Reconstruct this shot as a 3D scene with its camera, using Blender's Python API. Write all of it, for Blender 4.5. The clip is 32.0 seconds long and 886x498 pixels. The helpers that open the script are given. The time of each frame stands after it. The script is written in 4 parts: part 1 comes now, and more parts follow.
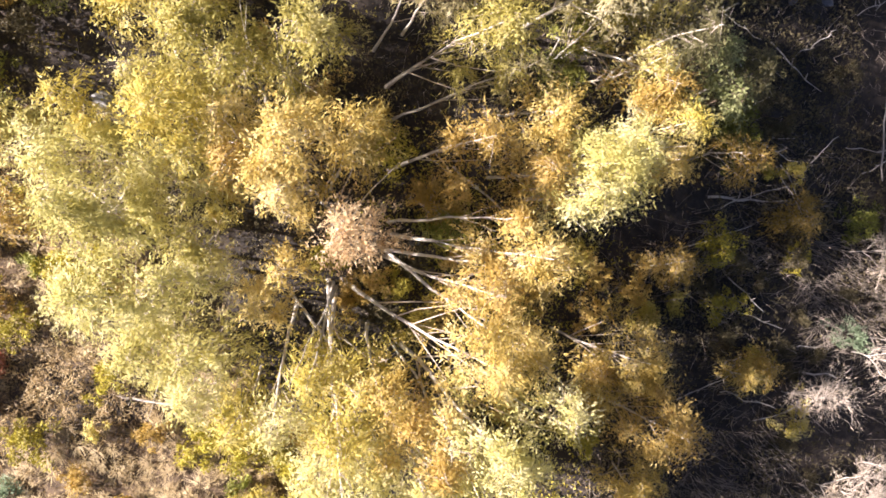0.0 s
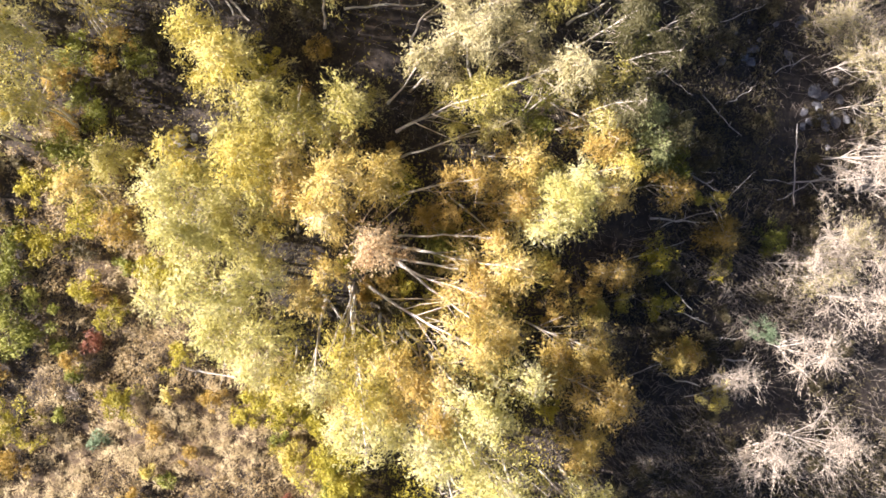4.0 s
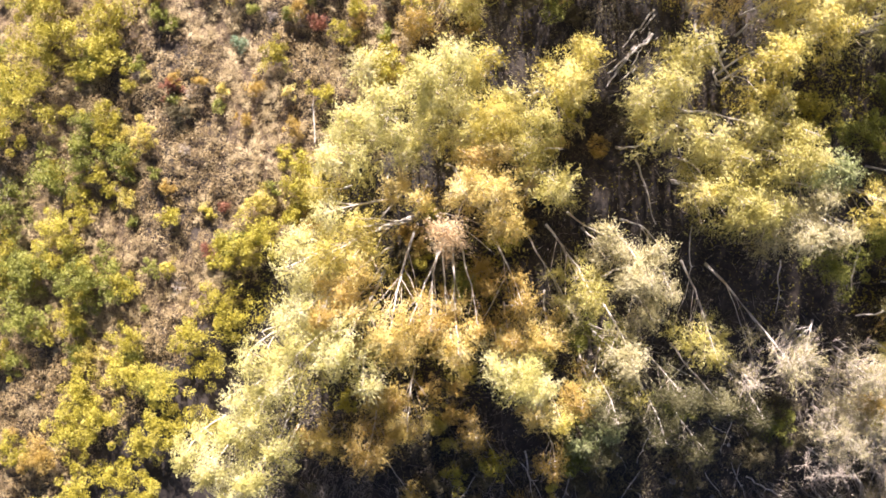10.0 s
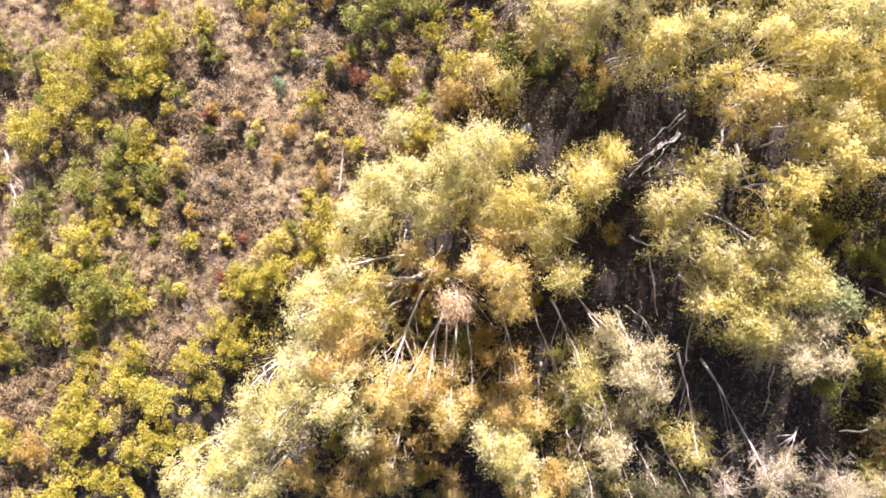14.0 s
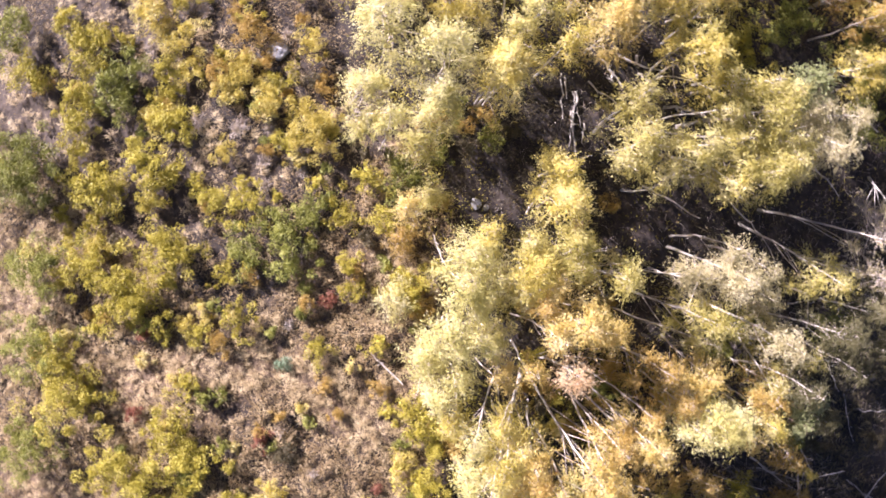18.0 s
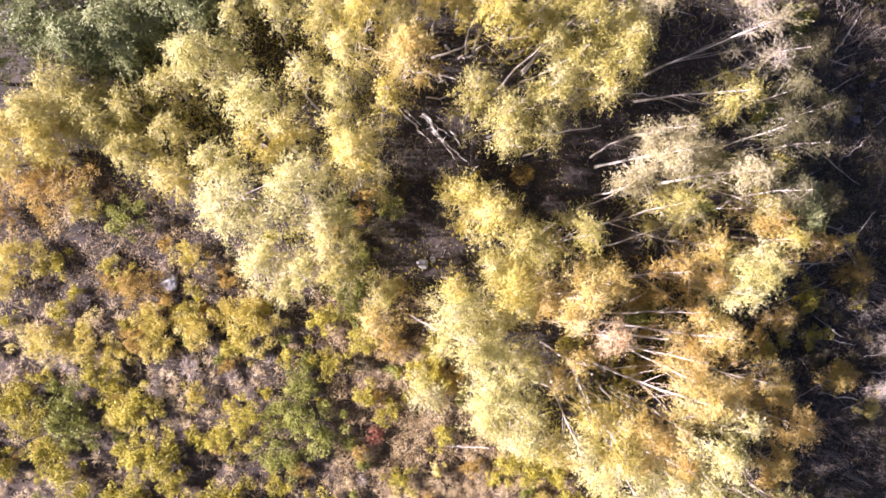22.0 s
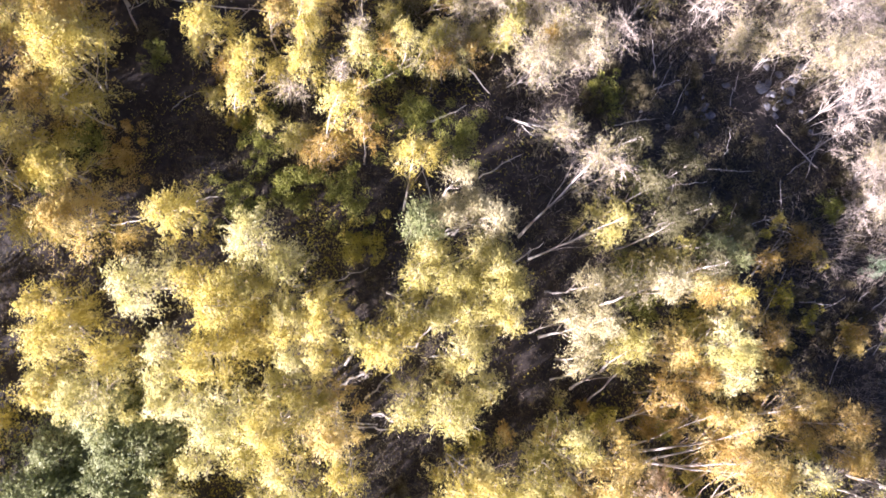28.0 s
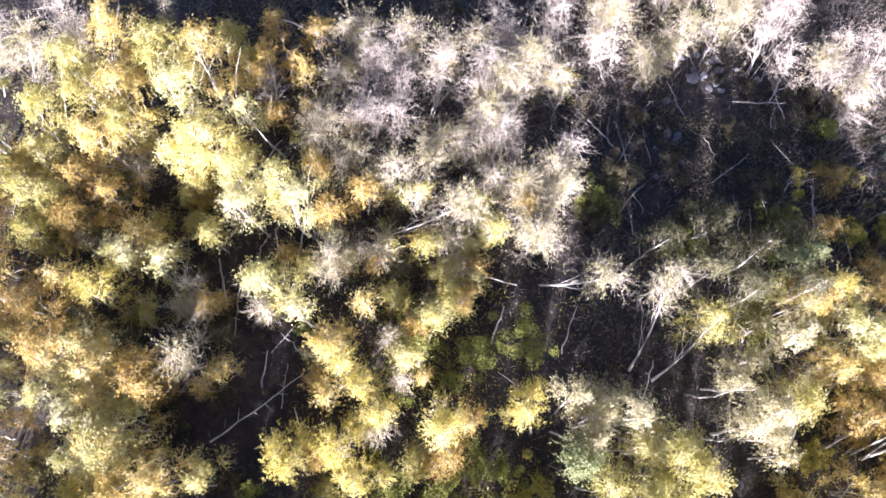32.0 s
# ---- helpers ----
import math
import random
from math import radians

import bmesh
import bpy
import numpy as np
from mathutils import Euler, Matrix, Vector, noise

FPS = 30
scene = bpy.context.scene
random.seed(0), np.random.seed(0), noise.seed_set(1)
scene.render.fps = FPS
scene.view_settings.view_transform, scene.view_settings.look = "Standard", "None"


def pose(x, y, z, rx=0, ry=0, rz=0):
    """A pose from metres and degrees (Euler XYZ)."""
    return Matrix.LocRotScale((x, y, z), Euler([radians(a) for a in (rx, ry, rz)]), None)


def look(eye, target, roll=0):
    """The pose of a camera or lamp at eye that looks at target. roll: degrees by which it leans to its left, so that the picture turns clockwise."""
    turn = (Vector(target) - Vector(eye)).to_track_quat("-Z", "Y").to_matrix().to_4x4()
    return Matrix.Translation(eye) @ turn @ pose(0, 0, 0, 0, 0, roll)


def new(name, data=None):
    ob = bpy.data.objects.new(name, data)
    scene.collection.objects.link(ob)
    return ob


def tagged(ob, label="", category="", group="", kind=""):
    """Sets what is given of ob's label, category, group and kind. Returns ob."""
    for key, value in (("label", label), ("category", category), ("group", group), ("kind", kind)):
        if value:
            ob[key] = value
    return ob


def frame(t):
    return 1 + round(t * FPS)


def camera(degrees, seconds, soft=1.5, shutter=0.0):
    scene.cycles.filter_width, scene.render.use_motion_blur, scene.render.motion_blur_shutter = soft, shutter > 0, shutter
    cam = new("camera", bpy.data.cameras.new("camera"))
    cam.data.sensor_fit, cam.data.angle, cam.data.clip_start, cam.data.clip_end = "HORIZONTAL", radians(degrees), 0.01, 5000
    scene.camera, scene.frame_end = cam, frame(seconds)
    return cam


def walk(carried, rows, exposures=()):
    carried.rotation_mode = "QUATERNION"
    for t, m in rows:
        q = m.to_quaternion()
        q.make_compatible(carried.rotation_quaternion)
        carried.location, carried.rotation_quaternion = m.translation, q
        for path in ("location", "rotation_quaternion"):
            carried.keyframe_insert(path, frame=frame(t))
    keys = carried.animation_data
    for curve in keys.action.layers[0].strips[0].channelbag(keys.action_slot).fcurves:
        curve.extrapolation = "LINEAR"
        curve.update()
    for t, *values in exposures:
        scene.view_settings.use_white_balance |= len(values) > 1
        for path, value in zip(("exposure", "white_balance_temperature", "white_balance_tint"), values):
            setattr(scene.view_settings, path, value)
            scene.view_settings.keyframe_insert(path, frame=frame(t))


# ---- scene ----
cam = camera(66.0, 32.0, 1.7, 0.25)
# seconds, place in metres, then the three turns in degrees; the camera looks straight down
PATH = [
    (0.0, 0.64, 0.56, 26.76, 0.48, -0.21, 3.23),
    (0.5, 0.64, 0.66, 27.62, 0.35, -0.27, 3.21),
    (1.0, 0.64, 0.76, 28.63, 0.20, -0.32, 3.20),
    (1.5, 0.66, 0.83, 29.69, 0.21, -0.31, 3.17),
    (2.0, 0.66, 0.91, 30.70, 0.21, -0.38, 3.16),
    (2.5, 0.65, 1.01, 31.66, 0.11, -0.45, 3.21),
    (3.0, 0.64, 1.10, 32.61, 0.08, -0.48, 3.23),
    (3.5, 0.60, 1.23, 33.51, -0.02, -0.53, 3.24),
    (5.5, -0.24, 0.55, 36.39, 0.96, -1.78, 15.71),
    (6.0, -0.14, 0.61, 36.86, 0.92, -1.27, 22.51),
    (6.5, -0.17, 0.70, 37.29, 0.80, -1.03, 29.19),
    (7.0, -0.30, 0.80, 37.72, 0.61, -0.82, 35.90),
    (7.5, -0.49, 0.89, 38.17, 0.40, -0.71, 42.60),
    (8.0, -0.69, 0.98, 38.68, 0.15, -0.58, 49.34),
    (8.5, -0.81, 1.08, 39.20, 0.08, -0.28, 57.31),
    (9.0, -0.89, 1.05, 39.72, 0.20, 0.03, 65.92),
    (9.5, -0.96, 0.97, 40.24, 0.33, 0.22, 73.99),
    (10.0, -1.01, 0.90, 40.77, 0.51, 0.43, 80.73),
    (10.5, -1.11, 0.87, 41.33, 0.60, 0.67, 86.84),
    (11.0, -1.15, 0.84, 41.73, 0.65, 0.73, 88.52),
    (11.5, -1.25, 0.84, 41.80, 0.68, 0.74, 88.56),
    (12.0, -1.41, 0.84, 41.80, 0.78, 0.76, 88.52),
    (12.5, -1.79, 0.85, 41.81, 0.74, 0.75, 88.59),
    (13.0, -2.38, 0.90, 41.81, 0.70, 0.79, 88.60),
    (13.5, -3.32, 0.93, 41.82, 0.66, 0.81, 88.61),
    (14.0, -4.59, 0.94, 41.83, 0.65, 0.76, 88.67),
    (14.5, -6.16, 0.98, 41.84, 0.63, 0.74, 88.13),
    (15.0, -7.92, 1.09, 41.84, 0.61, 0.75, 86.09),
    (15.5, -9.80, 1.19, 41.85, 0.64, 0.72, 83.81),
    (17.5, -10.70, 1.35, 42.18, 2.13, 0.73, 49.77),
    (18.0, -10.65, 1.67, 42.15, 1.61, 0.85, 37.60),
    (18.5, -10.59, 1.88, 42.16, 1.24, 0.83, 27.89),
    (19.0, -10.50, 2.04, 42.11, 1.09, 0.81, 19.18),
    (19.5, -10.49, 2.28, 42.07, 0.83, 0.65, 10.48),
    (20.0, -10.53, 2.64, 41.98, 0.56, 0.41, 1.84),
    (20.5, -10.57, 3.06, 41.92, 0.46, 0.25, -3.57),
    (21.0, -10.56, 3.73, 41.80, 0.37, 0.32, -3.85),
    (21.5, -10.47, 4.68, 41.77, 0.35, 0.41, -3.82),
    (22.0, -10.39, 5.85, 41.78, 0.60, 0.42, -3.89),
    (22.5, -10.39, 6.87, 41.72, 0.58, 0.08, -10.97),
    (23.0, -10.38, 7.42, 41.69, 0.46, -0.64, -24.84),
    (23.5, -10.25, 7.62, 41.67, 0.26, -0.91, -31.77),
    (24.0, -10.17, 7.83, 41.62, 0.17, -0.93, -31.76),
    (24.5, -9.92, 8.23, 41.58, 0.34, -0.91, -31.74),
    (26.5, -6.51, 12.54, 42.05, 0.74, -0.13, -34.77),
    (27.0, -5.23, 14.48, 42.08, 0.45, -0.33, -40.52),
    (27.5, -3.82, 16.43, 42.04, 0.35, -0.34, -41.39),
    (28.0, -2.29, 18.47, 41.95, 0.22, -0.33, -41.36),
    (28.5, -0.68, 20.63, 41.78, 0.06, -0.54, -45.12),
    (29.0, 1.14, 22.76, 41.68, -0.05, -0.80, -52.07),
    (29.5, 3.08, 24.83, 41.60, -0.09, -0.75, -53.12),
    (30.0, 4.79, 26.70, 41.56, 0.10, -0.82, -53.22),
    (30.5, 5.98, 28.13, 41.54, 0.21, -1.09, -56.78),
    (31.0, 6.62, 29.05, 41.57, 0.55, -1.45, -66.28),
    (31.5, 6.89, 29.47, 41.63, 0.87, -1.78, -76.96),
    (32.0, 7.01, 29.62, 41.68, 0.87, -2.01, -82.37),
]
walk(cam, [(t, pose(x, y, z, a, b, turn)) for t, x, y, z, a, b, turn in PATH],
     [(0.0, 1.74, 6450, 26), (2.5, 1.72, 6400, 21), (6.0, 1.78, 6350, 22), (12.0, 1.79, 6350, 28), (17.0, 1.65, 5850, 37), (20.0, 1.67, 5900, 37), (23.0, 1.76, 6000, 38), (26.5, 1.82, 6050, 38), (29.0, 2.26, 5600, 31), (32.0, 2.33, 5450, 29)])
# -- end of path --

# ---- light ----
SUN_UP, SUN_FROM = 34.2, 175.5  # degrees above the horizon; where it stands, counted from +x
world = bpy.data.worlds.new("sky")
scene.world = world
world.use_nodes = True
wn = world.node_tree.nodes
sky = wn.new("ShaderNodeTexSky")
sky.sky_type, sky.sun_disc = "NISHITA", False
sky.sun_elevation, sky.sun_rotation = radians(SUN_UP), radians(90.0 - SUN_FROM)
wn["Background"].inputs["Strength"].default_value = 0.027
world.node_tree.links.new(sky.outputs["Color"], wn["Background"].inputs["Color"])
lamp = bpy.data.lights.new("sun", "SUN")
lamp.energy, lamp.angle, lamp.color = 5.0, radians(0.6), (1.0, 0.93, 0.80)
sun_at = Vector((math.cos(radians(SUN_FROM)) * math.cos(radians(SUN_UP)), math.sin(radians(SUN_FROM)) * math.cos(radians(SUN_UP)), math.sin(radians(SUN_UP))))
new("sun", lamp).matrix_world = look(sun_at * 100, (0, 0, 0))


# ---- materials ----
def material(name):
    m = bpy.data.materials.new(name)
    m.use_nodes = True
    m.node_tree.nodes.remove(m.node_tree.nodes["Principled BSDF"])
    return m, m.node_tree.nodes, m.node_tree.links


def ramp(nodes, stops):
    r = nodes.new("ShaderNodeValToRGB").color_ramp
    while len(r.elements) < len(stops):
        r.elements.new(0.5)
    for e, (p, c) in zip(r.elements, stops):
        e.position, e.color = p, (*c, 1)
    return nodes[-1]


def leaf_material(name, dark, mid, light, glow=0.42):
    """Thin leaves: each leaf has its own tone, each plant its own shift, and some light comes through."""
    m, n, l = material(name)
    geo, info = n.new("ShaderNodeNewGeometry"), n.new("ShaderNodeObjectInfo")
    coord, tex = n.new("ShaderNodeTexCoord"), n.new("ShaderNodeTexNoise")
    tex.inputs["Scale"].default_value, tex.inputs["Detail"].default_value = 1.2, 3.0
    l.new(coord.outputs["Object"], tex.inputs["Vector"])
    a = n.new("ShaderNodeMath"); a.operation = "MULTIPLY_ADD"
    a.inputs[1].default_value, a.inputs[2].default_value = 1.5, -0.36
    l.new(tex.outputs["Fac"], a.inputs[0])
    b = n.new("ShaderNodeMath"); b.operation = "MULTIPLY_ADD"
    b.inputs[1].default_value = 0.08
    l.new(geo.outputs["Random Per Island"], b.inputs[0]); l.new(a.outputs[0], b.inputs[2])
    c = n.new("ShaderNodeMath"); c.operation = "MULTIPLY_ADD"
    c.inputs[1].default_value = 0.25
    l.new(info.outputs["Random"], c.inputs[0]); l.new(b.outputs[0], c.inputs[2])
    r = ramp(n, ((0.1, dark), (0.5, mid), (0.95, light)))
    l.new(c.outputs[0], r.inputs["Fac"])
    d, t = n.new("ShaderNodeBsdfPrincipled"), n.new("ShaderNodeBsdfTranslucent")
    d.inputs["Roughness"].default_value = 0.55
    mix = n.new("ShaderNodeMixShader")
    mix.inputs["Fac"].default_value = glow
    l.new(r.outputs["Color"], d.inputs["Base Color"]); l.new(r.outputs["Color"], t.inputs["Color"])
    l.new(d.outputs[0], mix.inputs[1]); l.new(t.outputs[0], mix.inputs[2])
    l.new(mix.outputs[0], n["Material Output"].inputs["Surface"])
    return m


def rough_material(name, stops, scale, fine, bump=0.4, rough=0.85, stretch=(1, 1, 1)):
    """Two sizes of noise over a colour ramp, with relief."""
    m, n, l = material(name)
    coord, mp = n.new("ShaderNodeTexCoord"), n.new("ShaderNodeMapping")
    mp.inputs["Scale"].default_value = stretch
    l.new(coord.outputs["Object"], mp.inputs["Vector"])
    big, small = n.new("ShaderNodeTexNoise"), n.new("ShaderNodeTexNoise")
    big.inputs["Scale"].default_value, big.inputs["Detail"].default_value = scale, 3
    small.inputs["Scale"].default_value, small.inputs["Detail"].default_value = fine, 5
    small.inputs["Roughness"].default_value = 0.7
    l.new(mp.outputs[0], big.inputs["Vector"]); l.new(mp.outputs[0], small.inputs["Vector"])
    a = n.new("ShaderNodeMath"); a.operation = "MULTIPLY_ADD"; a.inputs[1].default_value = 0.9
    b = n.new("ShaderNodeMath"); b.operation = "MULTIPLY_ADD"; b.inputs[1].default_value, b.inputs[2].default_value = 1.1, -0.5
    l.new(small.outputs["Fac"], b.inputs[0]); l.new(big.outputs["Fac"], a.inputs[0]); l.new(b.outputs[0], a.inputs[2])
    r = ramp(n, stops)
    l.new(a.outputs[0], r.inputs["Fac"])
    d, bp = n.new("ShaderNodeBsdfPrincipled"), n.new("ShaderNodeBump")
    bp.inputs["Strength"].default_value, bp.inputs["Distance"].default_value = bump, 0.1
    d.inputs["Roughness"].default_value = rough
    l.new(small.outputs["Fac"], bp.inputs["Height"]); l.new(bp.outputs[0], d.inputs["Normal"])
    l.new(r.outputs["Color"], d.inputs["Base Color"])
    l.new(d.outputs[0], n["Material Output"].inputs["Surface"])
    return m


LEAF = {
    "y": leaf_material("yellow_leaves", (0.32, 0.26, 0.04), (0.635, 0.54, 0.125), (0.83, 0.76, 0.39)),
    "g": leaf_material("gold_leaves", (0.33, 0.23, 0.05), (0.63, 0.49, 0.14), (0.83, 0.72, 0.37)),
    "o": leaf_material("rust_leaves", (0.22, 0.145, 0.03), (0.51, 0.36, 0.09), (0.72, 0.56, 0.23)),
    "l": leaf_material("lime_leaves", (0.24, 0.21, 0.04), (0.50, 0.445, 0.12), (0.73, 0.67, 0.32)),
    "p": leaf_material("pale_yellow_leaves", (0.35, 0.315, 0.075), (0.645, 0.60, 0.22), (0.84, 0.795, 0.52)),
    "w": leaf_material("withered_leaves", (0.34, 0.27, 0.19), (0.60, 0.51, 0.40), (0.80, 0.71, 0.59)),
    "r": leaf_material("rosy_leaves", (0.36, 0.21, 0.10), (0.66, 0.47, 0.26), (0.82, 0.69, 0.46)),
    "d": leaf_material("green_leaves", (0.07, 0.095, 0.03), (0.28, 0.31, 0.125), (0.54, 0.56, 0.30), 0.34),
    "n": leaf_material("dull_green_leaves", (0.075, 0.08, 0.015), (0.235, 0.25, 0.04), (0.47, 0.475, 0.12), 0.22),
    "t": leaf_material("blue_green_leaves", (0.10, 0.15, 0.085), (0.25, 0.34, 0.21), (0.46, 0.57, 0.39)),
    "red": leaf_material("red_leaves", (0.14, 0.05, 0.03), (0.32, 0.13, 0.08), (0.46, 0.24, 0.15)),
    "b": leaf_material("dull_brown_leaves", (0.05, 0.043, 0.024), (0.135, 0.115, 0.06), (0.29, 0.25, 0.14)),
    "v": leaf_material("faded_leaves", (0.22, 0.20, 0.085), (0.46, 0.41, 0.20), (0.70, 0.64, 0.42)),
    "q": leaf_material("dark_olive_leaves", (0.05, 0.048, 0.02), (0.13, 0.122, 0.052), (0.26, 0.24, 0.12)),
    "s": leaf_material("olive_yellow_leaves", (0.16, 0.135, 0.015), (0.43, 0.375, 0.04), (0.67, 0.60, 0.13), 0.2),
}
BARK = rough_material("birch_bark", ((0.22, (0.10, 0.085, 0.07)), (0.34, (0.52, 0.48, 0.43)), (0.7, (0.76, 0.72, 0.67))), 0.8, 5.0, 0.3, 0.7, (1, 1, 3))
TWIG = rough_material("pale_twigs", ((0.25, (0.30, 0.25, 0.20)), (0.6, (0.66, 0.58, 0.50))), 1.5, 8.0, 0.2)
BRUSH = rough_material("grey_brown_brushwood", ((0.25, (0.12, 0.10, 0.085)), (0.6, (0.38, 0.33, 0.28))), 0.5, 4.0, 0.2)
STEM = rough_material("brown_stems", ((0.3, (0.07, 0.05, 0.035)), (0.7, (0.22, 0.16, 0.12))), 1.5, 8.0, 0.2)
# soil set near black, so part of the wood's shade sits in its colour
SOIL = rough_material("heath_soil_with_shade", ((0.25, (0.014, 0.0125, 0.012)), (0.5, (0.037, 0.030, 0.027)), (0.75, (0.078, 0.062, 0.052))), 0.25, 2.2, 0.8)
# on the open heath a thatch of dead grass lies over the soil
sn, sl = SOIL.node_tree.nodes, SOIL.node_tree.links
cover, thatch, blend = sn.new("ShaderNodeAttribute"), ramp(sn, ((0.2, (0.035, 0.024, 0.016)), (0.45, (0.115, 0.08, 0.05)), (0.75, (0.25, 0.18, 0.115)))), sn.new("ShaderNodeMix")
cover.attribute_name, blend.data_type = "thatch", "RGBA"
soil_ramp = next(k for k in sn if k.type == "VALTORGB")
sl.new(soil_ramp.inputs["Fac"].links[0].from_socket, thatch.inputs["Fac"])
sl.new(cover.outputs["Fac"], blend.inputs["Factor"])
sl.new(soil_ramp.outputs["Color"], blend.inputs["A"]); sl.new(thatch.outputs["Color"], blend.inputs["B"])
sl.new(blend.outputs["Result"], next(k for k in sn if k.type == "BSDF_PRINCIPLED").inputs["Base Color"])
STONE = rough_material("grey_stone", ((0.25, (0.24, 0.24, 0.25)), (0.55, (0.48, 0.48, 0.49)), (0.8, (0.62, 0.61, 0.60))), 0.9, 6.0, 0.6)
# the grey stone again, with the gulley's bluish shade put into its colour
WET_SHADED = rough_material("wet_shaded_stone", ((0.25, (0.10, 0.10, 0.12)), (0.55, (0.20, 0.205, 0.23)), (0.8, (0.34, 0.35, 0.38))), 0.9, 6.0, 0.6, 0.5)
GRASS = leaf_material("straw_grass", (0.28, 0.20, 0.10), (0.52, 0.41, 0.22), (0.74, 0.62, 0.39), 0.3)
HEATHER = leaf_material("brown_heather", (0.17, 0.115, 0.055), (0.44, 0.33, 0.165), (0.66, 0.54, 0.31), 0.25)
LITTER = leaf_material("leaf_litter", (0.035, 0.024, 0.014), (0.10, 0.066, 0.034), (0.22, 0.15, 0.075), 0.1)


# ---- mesh helpers ----
def slope(x, y):
    """Height of the ground: a hillside that falls to a stream bed."""
    x, y = np.clip(np.asarray(x, float), -60, 45), np.clip(np.asarray(y, float), -50, 75)
    z = -0.346 - 0.188 * x + 0.075 * y - 0.00276 * x * x - 0.00302 * x * y - 0.00059 * y * y
    return z + 0.16 * np.sin(0.9 * x + 0.4 * y) * np.sin(0.7 * y - 0.3 * x) + 0.07 * np.sin(2.3 * x + 1.1 * y)


def mesh_of(name, verts, faces, mat, smooth=False):
    """A mesh from arrays: faces all have the same number of corners."""
    me = bpy.data.meshes.new(name)
    verts, faces = np.asarray(verts, np.float32).reshape(-1, 3), np.asarray(faces, np.int32)
    k = faces.shape[1]
    me.vertices.add(len(verts)); me.vertices.foreach_set("co", verts.ravel())
    me.loops.add(faces.size); me.loops.foreach_set("vertex_index", faces.ravel())
    me.polygons.add(len(faces))
    me.polygons.foreach_set("loop_start", np.arange(0, faces.size, k, dtype=np.int32))
    if smooth:
        me.polygons.foreach_set("use_smooth", np.ones(len(faces), bool))
    me.update(calc_edges=True)
    me.materials.append(mat)
    return me


def part(name, me, parent, label=""):
    ob = new(name, me)
    ob.parent = parent
    return tagged(ob, label)


def unit(v):
    return v / (np.linalg.norm(v, axis=-1, keepdims=True) + 1e-9)


def leaves(rng, at, size, lift=0.5, outward=0.0, slim=1.0):
    """Small pointed leaf blades, three corners each, at the places given."""
    n = len(at)
    normal = unit(rng.normal(size=(n, 3)) + np.array((0, 0, lift)) + outward)
    along = unit(np.cross(normal, rng.normal(size=(n, 3))))
    side = np.cross(normal, along)
    s = size * rng.uniform(0.6, 1.35, (n, 1))
    wide, long = s * 0.42 * slim, s / slim
    v = np.stack([at - along * long * 0.45 - side * wide, at - along * long * 0.45 + side * wide, at + along * long * 0.85], 1)
    return v.reshape(-1, 3), np.arange(3 * n).reshape(n, 3)


def blades(rng, at, to, face, long, wide, loose=0.45):
    """Slim leaf blades that lie along the twigs and face outwards, three corners each."""
    n = len(at)
    to = unit(to + rng.normal(size=(n, 3)) * 0.5)
    side = unit(np.cross(unit(face) + rng.normal(size=(n, 3)) * loose, to))
    s = rng.uniform(0.55, 1.4, (n, 1))
    v = np.stack([at - to * long * 0.4 * s - side * wide * s, at - to * long * 0.4 * s + side * wide * s, at + to * long * 0.75 * s], 1)
    return v.reshape(-1, 3), np.arange(3 * n).reshape(n, 3)


def spikes(p0, p1, thick):
    """Thin three-sided twigs from p0 that taper to a point at p1."""
    n = len(p0)
    d = unit(p1 - p0)
    u = unit(np.cross(d, np.where(np.abs(d[:, 2:]) > 0.8, np.array([1.0, 0, 0]), np.array([0, 0, 1.0]))))
    w = np.cross(d, u)
    k = np.asarray(thick)[:, None]
    v = np.stack([p0 + u * k, p0 - 0.5 * u * k + 0.87 * w * k, p0 - 0.5 * u * k - 0.87 * w * k, p1], 1)
    i = np.arange(n)[:, None] * 4
    f = np.stack([i + (0, 1, 3), i + (1, 2, 3), i + (2, 0, 3)], 1)
    return v.reshape(-1, 3), f.reshape(-1, 3)


def tubes(lines, radii, sides=4):
    """Tapered tubes along lines (count, points, 3) with radii (count, points)."""
    n, k = lines.shape[:2]
    along = unit(np.gradient(lines, axis=1))
    ref = np.where(np.abs(along[..., 2:3]) > 0.8, np.array([1.0, 0, 0]), np.array([0, 0, 1.0]))
    u = unit(np.cross(along, ref)); w = np.cross(along, u)
    a = np.arange(sides) * 2 * np.pi / sides
    ring = u[:, :, None] * np.cos(a)[None, None, :, None] + w[:, :, None] * np.sin(a)[None, None, :, None]
    v = lines[:, :, None] + ring * radii[:, :, None, None]
    i = np.arange(n)[:, None, None] * k * sides + np.arange(k - 1)[None, :, None] * sides
    j = np.arange(sides)[None, None, :]
    j2 = (j + 1) % sides
    f = np.stack([i + j, i + j2, i + sides + j2, i + sides + j], -1)
    return v.reshape(-1, 3), f.reshape(-1, 4)


# ---- trees ----
LABEL = {
    "y": "birch tree with yellow autumn leaves on the slope", "g": "leaning birch tree with golden autumn leaves",
    "o": "birch tree with rusty orange autumn leaves", "l": "birch tree with lime green yellowing leaves",
    "p": "birch tree with a thin pale yellow crown", "w": "nearly bare birch tree with pale grey twigs",
    "r": "birch tree with a small rosy tan crown", "f": "birch tree with thin faded olive leaves", "n": "birch tree with dull olive leaves", "d": "broad tree with dense dull green leaves",
}
FULL = {"y": 0.85, "g": 0.78, "o": 0.75, "l": 0.8, "p": 0.64, "w": 0.11, "f": 0.72, "r": 0.7, "d": 1.0, "n": 0.95}
tree_count, LEAFY = 0, 1950


